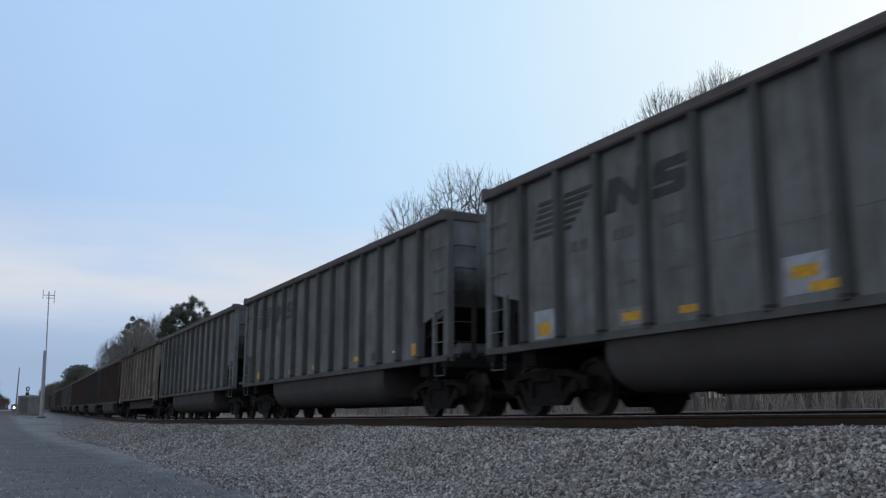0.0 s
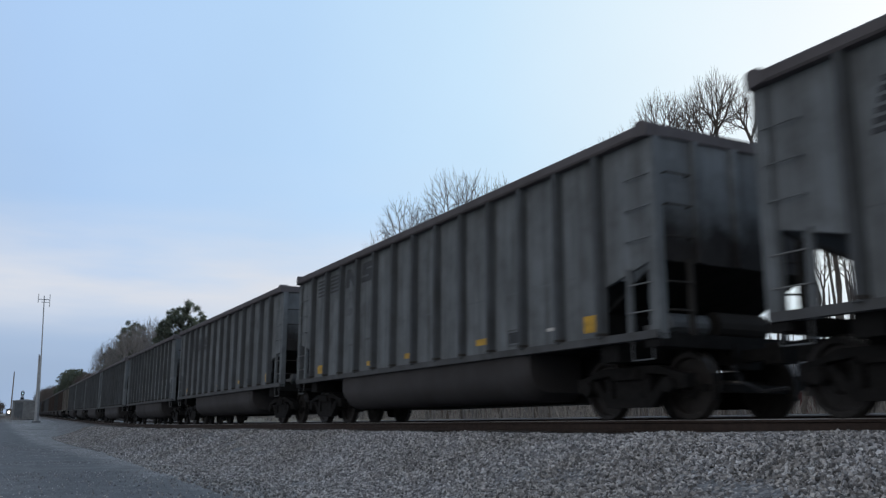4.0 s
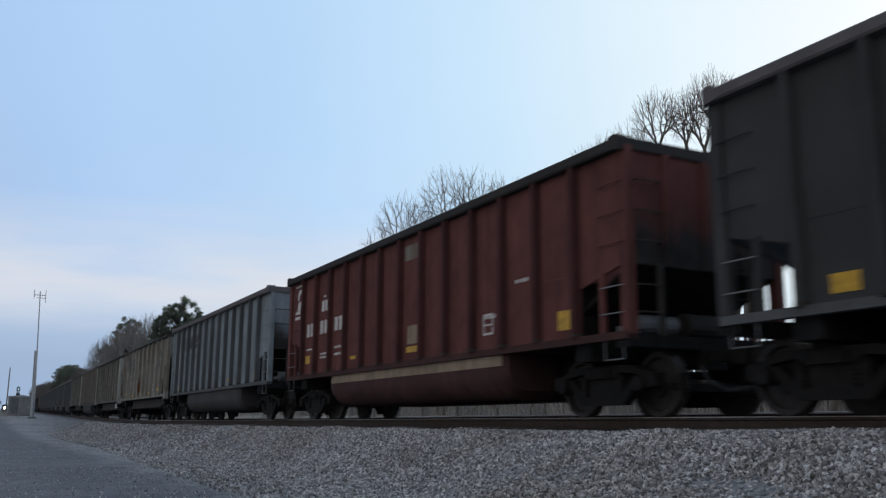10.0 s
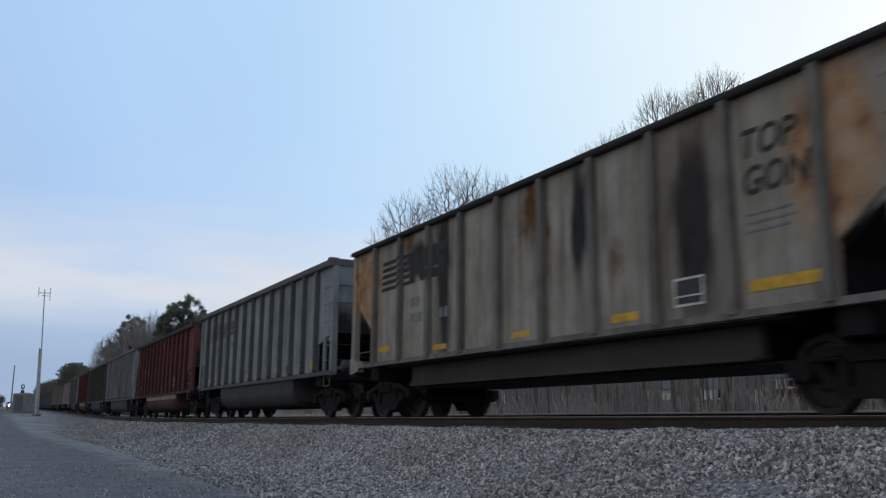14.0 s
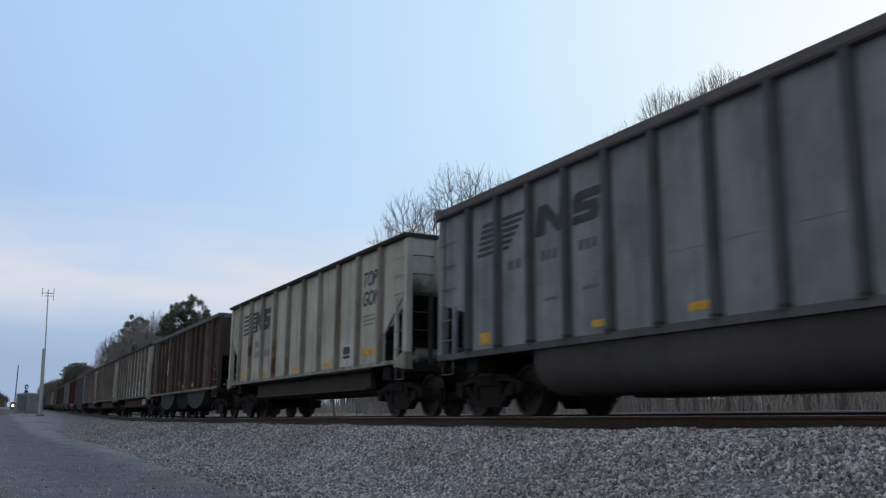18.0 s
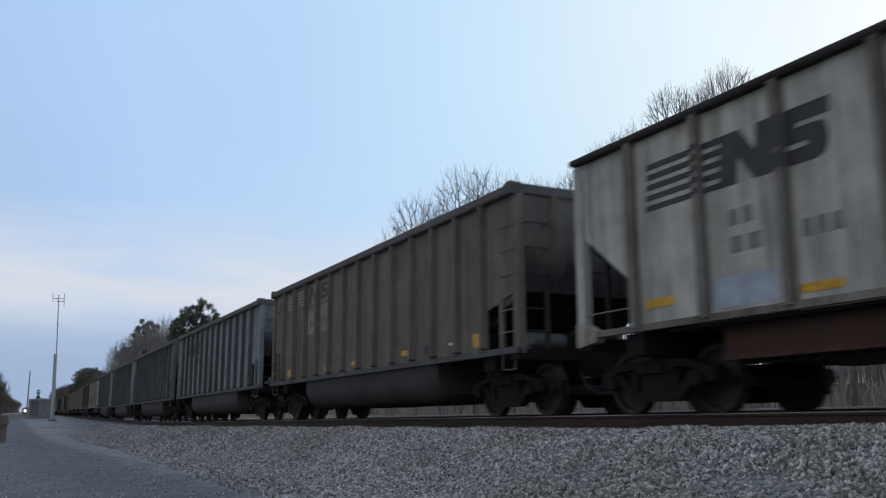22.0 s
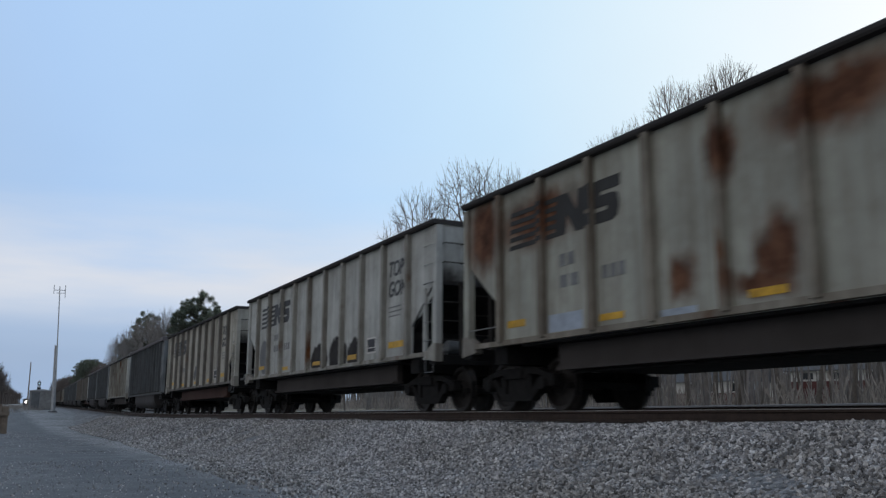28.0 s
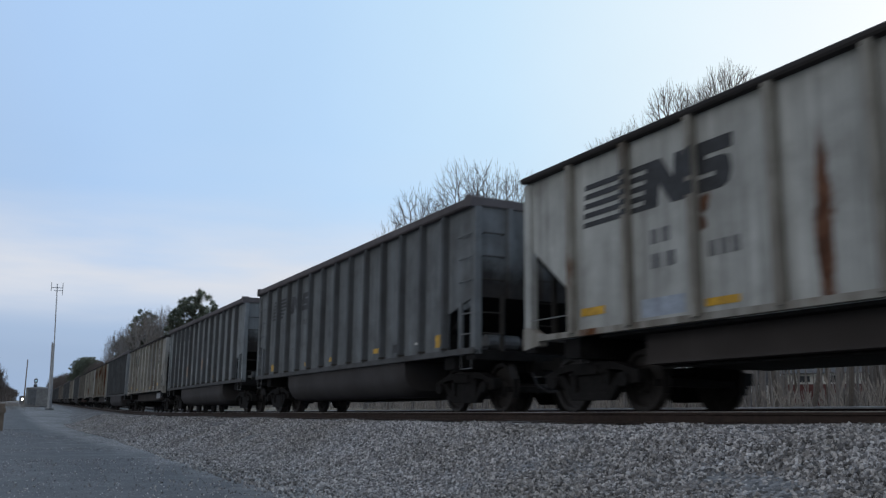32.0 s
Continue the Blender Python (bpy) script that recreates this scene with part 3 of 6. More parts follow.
XS = span(-1500, -60, 10) + span(-50, 60, 55) + span(70, 1500, 12)
YS = span(-1500, -60, 12) + span(-50, 320, 74) + span(340, 1100, 30) + span(1200, 3000, 6)
ground = tagged(sheet("ground", XS, YS, lambda x, y: ground_z(x, y) + 0.03 * noise.noise((x * 0.3, y * 0.3, 0)), GROUND),
                "flat grey gravel lot turning to winter grass", "ground", kind="structure")

LINE_Y = [-720, -300, -100] + span(-40, 100, 70) + span(110, 900, 79)


def heaped(y):
    """The stones lie a little higher where the bank passes the camera."""
    return 0.014 * min(5.0, max(0.0, 9.0 - y))


def along(name, profile, material, ys=LINE_Y, rough=0.0, smooth=False, heap=0.0):
    """A strip of constant cross-section (x, z) that follows the line."""
    bm = bmesh.new()
    rows = []
    for y in ys:
        row = []
        for i, (x, z) in enumerate(profile):
            w = rough * noise.noise((x * 1.7, y * 0.9, 3.0)) if 0 < i < len(profile) - 1 else 0.0
            row.append(bm.verts.new(on_line(x, y, z + w + heap * heaped(y))))
        rows.append(row)
    for a, b in zip(rows, rows[1:]):
        for i in range(len(profile) - 1):
            bm.faces.new((a[i], b[i], b[i + 1], a[i + 1]))
    bmesh.ops.recalc_face_normals(bm, faces=bm.faces)
    return mesh_of(name, bm, material, smooth)


BED = [(3.9, -0.10), (4.3, 0.015), (4.8, 0.10), (5.3, 0.26), (5.9, 0.50), (6.4, 0.69), (6.8, 0.775), (7.6, 0.81), (8.5, 0.84), (10.3, 0.84), (11.4, 0.88),
       (12.0, 0.93), (12.9, 0.95), (14.6, 0.95), (15.6, 0.95), (16.4, 0.8), (17.6, 0.2), (18.5, -0.1)]
ballast_bed = tagged(new("ballast_bed", along("ballast_bed", BED, BALLAST, rough=0.05, smooth=True, heap=1.0)),
                     "grey crushed stone bank under two railway tracks", "ballast", kind="structure")

# ---- rails and ties ----
SECOND_LIFT = 0.14


def make_rail(x, lift, label, worn=0.009):
    z = RAIL_Z + lift
    prof = [(x - 0.07, z - 0.17), (x - 0.07, z - 0.15), (x - 0.012, z - 0.135), (x - 0.012, z - 0.05), (x - 0.036, z - 0.038),
            (x - 0.036, z - 0.008)]
    prof = prof + [(2 * x - a, b) for a, b in prof[::-1]]
    rail = tagged(new("rail", along("rail", prof + prof[:1], RAIL_RUST)), label, "rail", "rails of the two tracks", "structure")
    head = [(x - 0.039, z - worn), (x - 0.036, z - 0.007), (x - 0.028, z + 0.001), (x + 0.028, z + 0.001), (x + 0.036, z - 0.007), (x + 0.039, z - worn)]
    part("rail_head", along("rail_head", head, BRIGHT_STEEL), BRIGHT_STEEL, rail, "worn shiny running surface")


for dx in (-0.7525, 0.7525):
    make_rail(TRACK_X + dx, 0.0, "rusty steel rail with shiny head on timber ties")
for dx in (-0.7525, 0.7525):
    make_rail(SECOND_X + dx, SECOND_LIFT, "rusty steel rail of the empty second track", 0.036)


def lay_ties(cx, lift, y0, y1, rnd):
    me = mesh_of("tie", boxes((-1.3, 1.3, -0.115, 0.115, -0.35, -0.172)), TIE)
    y = y0
    while y < y1:
        o = new("tie", me)
        o.parent = ballast_bed
        o.matrix_basis = pose(*on_line(cx + rnd.uniform(-0.04, 0.04), y, RAIL_Z + lift), 0, 0, rnd.uniform(-1, 1))
        y += 0.53


# ---- loose ballast stones on the near shoulder ----
def stones(name, count, seed, area, size, label):
    """Many small angular stones, one mesh; area gives (x, y, z) for two random numbers."""
    rng = np.random.RandomState(seed)
    cube = np.array([(x, y, z) for z in (-0.75, 0.75) for y in (-0.75, 0.75) for x in (-0.75, 0.75)])
    tri = np.array([(0, 2, 3), (0, 3, 1), (4, 5, 7), (4, 7, 6), (0, 1, 5), (0, 5, 4), (2, 6, 7), (2, 7, 3), (0, 4, 6), (0, 6, 2), (1, 3, 7), (1, 7, 5)])
    kinds = [(cube + rng.uniform(-0.42, 0.42, (8, 3))) * rng.uniform((0.75, 0.65, 0.45), (1.35, 1.0, 0.85)) for _ in range(40)]
    V = np.empty((count, 8, 3))
    for i in range(count):
        a, b, c = rng.uniform(0, math.tau, 3)
        R = np.array(Euler((a, b, c)).to_matrix())
        s = size * rng.choice((0.6, 0.8, 1.0, 1.0, 1.25), p=(0.2, 0.25, 0.25, 0.2, 0.1)) * 0.5
        V[i] = kinds[rng.randint(40)] @ R.T * s + area(rng)
    F = (tri[None] + 8 * np.arange(count)[:, None, None]).reshape(-1, 3)
    me = bpy.data.meshes.new(name)
    me.from_pydata(V.reshape(-1, 3).tolist(), [], F.tolist())
    me.materials.append(STONE)
    return tagged(new(name, me), label, "gravel", kind="stuff")


def bed_z(x):
    for (a, za), (b, zb) in zip(BED, BED[1:]):
        if a <= x <= b:
            return za + (zb - za) * (x - a) / (b - a)
    return -0.1


def shoulder(y0, y1, x0, x1, power=1.0):
    def place(rng):
        y = y0 + (y1 - y0) * rng.uniform() ** power
        x = x0 + (x1 - x0) * rng.uniform()
        z = max(bed_z(x) + rise(y) + heaped(y) + 0.05 * noise.noise((x * 1.7, y * 0.9, 3.0)), ground_z(x, y) + 0.0)
        return np.array((x + bend(y), y, z + rng.uniform(-0.004, 0.022)))
    return place


stones("ballast_stones", 88000, 5, shoulder(3.4, 22.0, 4.15, 7.35, 1.25), 0.043, "loose grey crushed stones on the track shoulder")
stones("ballast_stones", 24000, 6, shoulder(22.0, 66.0, 4.3, 7.3, 1.3), 0.055, "loose grey crushed stones further along the shoulder")


def spill(rng):
    y = 5 + 27 * rng.uniform() ** 1.3
    x = 4.7 - (2.2 - 0.05 * y) * rng.uniform() ** 2
    return np.array((x, y, ground_z(x, y) + 0.012))


stones("spilled_stones", 8000, 7, spill, 0.04, "scattered stones at the foot of the bank")


def strewn(rng):
    y = 7 + 48 * rng.uniform() ** 1.5
    x = 4.6 - 8.0 * rng.uniform()
    return np.array((x, y, ground_z(x, y) + 0.03 * noise.noise((x * 0.3, y * 0.3, 0)) + 0.004))


stones("strewn_gravel", 12000, 8, strewn, 0.021, "small stones strewn over the gravel road")


# ---- freight cars ----
def wheelset_mesh():
    bm = bmesh.new()
    for s in (-1, 1):
        prof = [(0.83, 0.10), (0.83, 0.16), (0.76, 0.20), (0.745, 0.36), (0.80, 0.385), (0.80, 0.452), (0.715, 0.462), (0.705, 0.488),
                (0.685, 0.488), (0.68, 0.40), (0.70, 0.30), (0.69, 0.16), (0.67, 0.10)]
        lathe(bm, [(s * x, r) for x, r in prof], 32)
    lathe(bm, [(-1.12, 0.07), (-0.83, 0.08), (-0.6, 0.085), (0.6, 0.085), (0.83, 0.08), (1.12, 0.07)], 12)
    return mesh_of("wheelset", bm, WHEEL_STEEL, False)


def side_frame_mesh(s):
    bm = bmesh.new()
    top = [(-1.18, 0.42), (-1.18, 0.60), (-0.98, 0.63), (-0.60, 0.74), (0.60, 0.74), (0.98, 0.63), (1.18, 0.60), (1.18, 0.42), (1.0, 0.40),
           (0.80, 0.60), (0.42, 0.64), (0.42, 0.56), (-0.42, 0.56), (-0.42, 0.64), (-0.80, 0.60), (-1.0, 0.40)]
    x0, x1 = (-1.12, -0.94) if s < 0 else (0.94, 1.12)
    prism(bm, top, x0, x1)
    low = [(-0.86, 0.52), (-0.74, 0.58), (-0.42, 0.30), (0.42, 0.30), (0.74, 0.58), (0.86, 0.52), (0.48, 0.17), (-0.48, 0.17)]
    prism(bm, low, x0 + 0.01, x1 - 0.01)
    for y in (-0.42, 0.42):
        box(bm, x0, x1, y - 0.06, y + 0.06, 0.28, 0.60)
    return mesh_of("side_frame", bm, TRUCK_STEEL)


def bearing_mesh(s):
    return mesh_of("bearing_cap", tube(bmesh.new(), (s * 1.0, 0, 0.457), (s * 1.19, 0, 0.457), 0.115, 0.10, 14), TRUCK_STEEL)


def spring_mesh(s):
    pts = [(-0.30, 0.30)] + [(0.33 - 0.04 * (k % 2), 0.30 + 0.026 * k) for k in range(11)] + [(-0.33 + 0.04 * (k % 2), 0.30 + 0.026 * k) for k in range(10, 0, -1)]
    return mesh_of("coil_spring", prism(bmesh.new(), pts, *sorted((s * 0.97, s * 1.09))), TRUCK_STEEL)


def bolster_mesh():
    bm = boxes((-1.16, 1.16, -0.24, 0.24, 0.56, 0.70), (-0.35, 0.35, -0.3, 0.3, 0.66, 0.80),
               (-0.9, 0.9, -1.30, -1.24, 0.36, 0.46), (-0.9, 0.9, 1.24, 1.30, 0.36, 0.46))
    for s in (-1, 1):
        for y in (-1.36, 1.36):
            box(bm, s * 0.74 - 0.05, s * 0.74 + 0.05, min(y, y * 0.97), max(y, y * 0.97), 0.26, 0.60)
    return mesh_of("truck", bm, TRUCK_STEEL)


TRUCK = dict(bolster=bolster_mesh(), wheelset=wheelset_mesh(), frames=[side_frame_mesh(s) for s in (-1, 1)],
             caps=[bearing_mesh(s) for s in (-1, 1)], springs=[spring_mesh(s) for s in (-1, 1)])
WHEELS = {-1: [], 1: []}
TRUCK_Y = 6.20


def add_truck(car, y):
    truck = part("truck", TRUCK["bolster"], TRUCK_STEEL, car, "greasy cast steel truck")
    truck.location = (0, y, 0)
    for i in (0, 1):
        part("side_frame", TRUCK["frames"][i], TRUCK_STEEL, truck)
        for y in (-0.89, 0.89):
            part("bearing_cap", TRUCK["caps"][i], TRUCK_STEEL, truck).location = (0, y, 0)
        part("coil_spring", TRUCK["springs"][i], TRUCK_STEEL, truck)
    for s in (-1, 1):
        w = part("wheelset", TRUCK["wheelset"], WHEEL_STEEL, truck, "steel wheels with worn bright rims")
        w.location = (0, 0.89 * s, 0.457)
        WHEELS[s].append(w)
    return truck


SHEET_X, RIB_X, CAP_X = 1.475, 1.59, 1.61
END_BAY = 1.2
BAY = (2 * HALF - 2 * END_BAY) / 12
MESHES = {}


def shared(key, make):
    if key not in MESHES:
        MESHES[key] = make()
    return MESHES[key]


def put(name, key, make, material, parent, label=""):
    """A part whose mesh is shared between cars while its paint is its own."""
    ob = part(name, shared(key, lambda: mesh_of(name, make(), UNDER)), UNDER, parent, label)
    ob.material_slots[0].link = "OBJECT"
    ob.material_slots[0].material = material
    return ob


def side_sheet(s, top, sill, cut_in, cut_out, cut_len):
    """One car side with its lower corners cut back at both ends."""
    h = HALF - 0.02
    a = [(-h, top), (-h, cut_out), (-h + cut_len, cut_in), (-h + cut_len + 0.02, sill)]
    pts = a + [(-y, z) for y, z in a[::-1]]
    x0, x1 = sorted((s * SHEET_X, s * (SHEET_X - 0.05)))
    return prism(bmesh.new(), pts, x0, x1)


def end_sheet(e, top, low):
    a, b, c, w = e * (HALF - 0.07), e * (HALF - 0.02), e * (HALF + 0.05), SHEET_X - 0.06
    pts = [(-w, a), (-w, b)]
    for x in (-0.75, 0.0, 0.75):
        pts += [(x - 0.07, b), (x - 0.05, c), (x + 0.05, c), (x + 0.07, b)]
    return prism(bmesh.new(), pts + [(w, b), (w, a)], low, top, "z")


def slope_sheet(e, low, sill, run):
    pts = [(e * (HALF - 0.05), low), (e * (HALF - 0.05), low + 0.05), (e * (HALF - run), sill + 0.02), (e * (HALF - run), sill - 0.06)]
    return prism(bmesh.new(), pts, -SHEET_X + 0.08, SHEET_X - 0.08)


def top_chord(depth, z1=3.9):
    z0 = z1 - depth
    h = HALF + 0.02
    bm = bmesh.new()
    for s in (-1, 1):
        pts = [(s * (CAP_X - 0.14), z0), (s * (CAP_X - 0.02), z0), (s * CAP_X, z0 + 0.03), (s * CAP_X, z1 - 0.03), (s * (CAP_X - 0.03), z1),
               (s * (CAP_X - 0.14), z1)]
        prism(bm, pts, -h, h, "y")
        box(bm, -CAP_X + 0.14, CAP_X - 0.14, *sorted((s * (h - 0.12), s * h)), z0, z1)
    return bm


def corner_cap(s, e, low=0.0):
    """A rounded plate over the top corner of a car."""
    bm = bmesh.new()
    h = HALF + 0.02
    pts = [(e * h, 3.80), (e * (h + 0.015), 3.98), (e * (h - 0.03), 4.03), (e * (h - 0.16), 4.035), (e * (h - 0.24), 4.0), (e * (h - 0.26), 3.84)]
    pts = [(y, z - low) for y, z in pts]
    return prism(bm, pts, *sorted((s * (CAP_X - 0.22), s * (CAP_X + 0.012))))


def tub_mesh(s, length, low, width=1.47):
    """Round-bottomed tub that hangs below the sill, its ends leaning in."""
    prof = [(width, 1.06), (width, 0.80)]
    for k in range(17):
        a = math.radians(90 * k / 16)
        prof.append((width - 0.42 + 0.42 * math.cos(a), 0.42 + low - (0.42) * math.sin(a)))
    prof += [(0.40, low), (0.40, 1.06)]
    bm = bmesh.new()
    rows = []
    for y, k in ((-length / 2, 0.0), (-length / 2 + 0.28, 1.0), (length / 2 - 0.28, 1.0), (length / 2, 0.0)):
        rows.append([bm.verts.new((s * (0.40 + (x - 0.40) * (0.96 + 0.04 * k)), y, z if k else min(1.06, z + 0.10 * (1.06 - z) + 0.06))) for x, z in prof])
    for a, b in zip(rows, rows[1:]):
        for i in range(len(prof)):
            j = (i + 1) % len(prof)
            bm.faces.new((a[i], a[j], b[j], b[i]))
    bm.faces.new(rows[0])
    bm.faces.new(rows[-1])
    bmesh.ops.recalc_face_normals(bm, faces=bm.faces)
    return bm


def coupler_mesh(e):
    y = sorted((e * (HALF - 0.3), e * (HALF + 0.53)))
    bm = boxes((-0.09, 0.09, *y, 0.78, 0.94))
    box(bm, -0.17, 0.15, *sorted((e * (HALF + 0.51), e * (HALF + 0.79))), 0.72, 0.99)
    box(bm, -0.24, 0.24, *sorted((e * (HALF - 0.32), e * (HALF + 0.05))), 0.68, 1.02)
    return bm


def hose_mesh(e):
    bm = bmesh.new()
    pts = [(0.3, HALF + 0.05, 0.72), (0.3, HALF + 0.22, 0.48), (0.24, HALF + 0.5, 0.36), (0.12, HALF + 0.78, 0.4)]
    for p, q in zip(pts, pts[1:]):
        tube(bm, (p[0] * e, p[1] * e, p[2]), (q[0] * e, q[1] * e, q[2]), 0.028, n=6)
    return bm


def sag_rod(bm, y0, y1, x, z, r=0.011):
    """A hand rung with turned-in ends."""
    tube(bm, (x, y0, z), (x, y1, z), r, n=5)
    for y in (y0, y1):
        tube(bm, (x, y, z), (math.copysign(SHEET_X - 0.02, x), y, z), r, n=5)
    return bm


def sag_step(e, s, run):
    """A stirrup that hangs below the sill at a car's corner."""
    bm, x = bmesh.new(), s * (SHEET_X + 0.03)
    y0, y1 = e * (HALF - 0.14), e * (HALF - run)
    tube(bm, (x, y0, 0.78), (x, y1, 0.78), 0.011, n=5)
    for y in (y0, y1):
        tube(bm, (x, y, 0.78), (x, y, 1.08), 0.011, n=5)
    return bm


def slab(d0, d1, z0, z1, lift=0.006, x=SHEET_X):
    return boxes((-x - lift, -x + 0.002, HALF - d1, HALF - d0, z0, z1))


def lean(d0, d1, z0, z1, slant, lift=0.007, x=SHEET_X):
    """A slanted block on the near side: its top is shifted towards the car's rear by slant."""
    y = lambda d: HALF - d
    return prism(bmesh.new(), [(y(d0), z0), (y(d1), z0), (y(d1 + slant), z1), (y(d0 + slant), z1)], -x - lift, -x + 0.002)


def joined(*bms):
    out = bmesh.new()
    for b in bms:
        me = bpy.data.meshes.new("tmp")
        b.to_mesh(me)
        b.free()
        out.from_mesh(me)
        bpy.data.meshes.remove(me)
    return out


def frame_parts(car, sill, dark, frame_mat):
    """What all cars share: centre sill, end platforms, couplers, hoses and trucks."""
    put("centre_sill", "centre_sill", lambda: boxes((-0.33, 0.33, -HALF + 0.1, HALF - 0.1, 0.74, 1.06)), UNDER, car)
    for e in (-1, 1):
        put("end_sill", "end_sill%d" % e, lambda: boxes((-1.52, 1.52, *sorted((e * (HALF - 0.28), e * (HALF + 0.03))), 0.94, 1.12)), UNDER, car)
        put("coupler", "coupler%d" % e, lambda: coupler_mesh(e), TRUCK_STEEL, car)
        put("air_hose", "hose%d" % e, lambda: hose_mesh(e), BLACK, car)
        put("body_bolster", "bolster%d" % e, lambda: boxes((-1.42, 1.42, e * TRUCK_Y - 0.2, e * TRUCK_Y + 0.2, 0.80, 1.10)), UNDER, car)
        add_truck(car, e * TRUCK_Y)
    put("brake_cylinder", "brake_cyl", lambda: tube(bmesh.new(), (-1.05, -HALF + 0.42, 1.30), (-0.35, -HALF + 0.42, 1.30), 0.15, n=14), BOXGREY, car, "grey brake cylinder on the end platform")
    put("brake_reservoir", "brake_res", lambda: tube(bmesh.new(), (-0.1, -HALF + 0.5, 1.34), (0.85, -HALF + 0.5, 1.34), 0.19, n=14), SOOT, car)
    put("brake_lever", "brake_lev", lambda: boxes((-1.12, -1.06, -HALF + 0.18, -HALF + 0.75, 1.22, 1.30)), BOXGREY, car)


def ladders(car, top, low_out, post_mat, stile_at, zs, grabs, rungs=True):
    for e in (-1, 1):
        for s in (-1, 1):
            key = "%d%d%.2f" % (e, s, stile_at)
            put("corner_post", "post" + key, lambda: boxes(
                (*sorted((s * (SHEET_X - 0.09), s * (SHEET_X + 0.045))), *sorted((e * (HALF - 0.16), e * (HALF + 0.03))), 1.04, top - 0.02)), post_mat, car)
            if e > 0 and stile_at < 0.52:
                if s < 0 and rungs:
                    put("ladder_rung", "rung%s1.42" % key, lambda: sag_rod(bmesh.new(), e * (HALF - 0.1), e * (HALF - 1.1), s * (SHEET_X + 0.02), 1.46), RUNG, car)
                continue
            put("ladder_stile", "stile" + key, lambda: boxes(
                (*sorted((s * (SHEET_X - 0.03), s * (SHEET_X + 0.04))), *sorted((e * (HALF - stile_at), e * (HALF - stile_at - 0.09))), 1.04, low_out - 0.1)),
                post_mat, car)

            if s < 0 and rungs:
                for z in zs + grabs:
                    put("ladder_rung", "rung%s%.2f" % (key, z), lambda: sag_rod(bmesh.new(), e * (HALF - 0.1), e * (HALF - stile_at - 0.04), s * (SHEET_X + 0.06), z), RUNG if z < low_out else post_mat, car)
                put("sill_step", "step" + key, lambda: sag_step(e, s, stile_at), BOXGREY, car)

        put("end_ladder_stile", "end_stile%d%.2f" % (e, low_out), lambda: boxes((-SHEET_X + 0.50, -SHEET_X + 0.58, *sorted((e * (HALF - 0.02), e * (HALF + 0.04))), 1.1, low_out)), SOOT, car)
        for z in (zs + grabs) if rungs else ():
            def end_rung():
                bm = tube(bmesh.new(), (-SHEET_X + 0.12, e * (HALF + 0.08), z), (-SHEET_X + 0.55, e * (HALF + 0.08), z), 0.013, n=5)
                for x in (-SHEET_X + 0.12, -SHEET_X + 0.55):
                    tube(bm, (x, e * (HALF + 0.08), z), (x, e * (HALF - 0.04), z), 0.013, n=5)
                return bm
            put("end_rung", "end_rung%d%.2f" % (e, z), end_rung, SOOT, car)


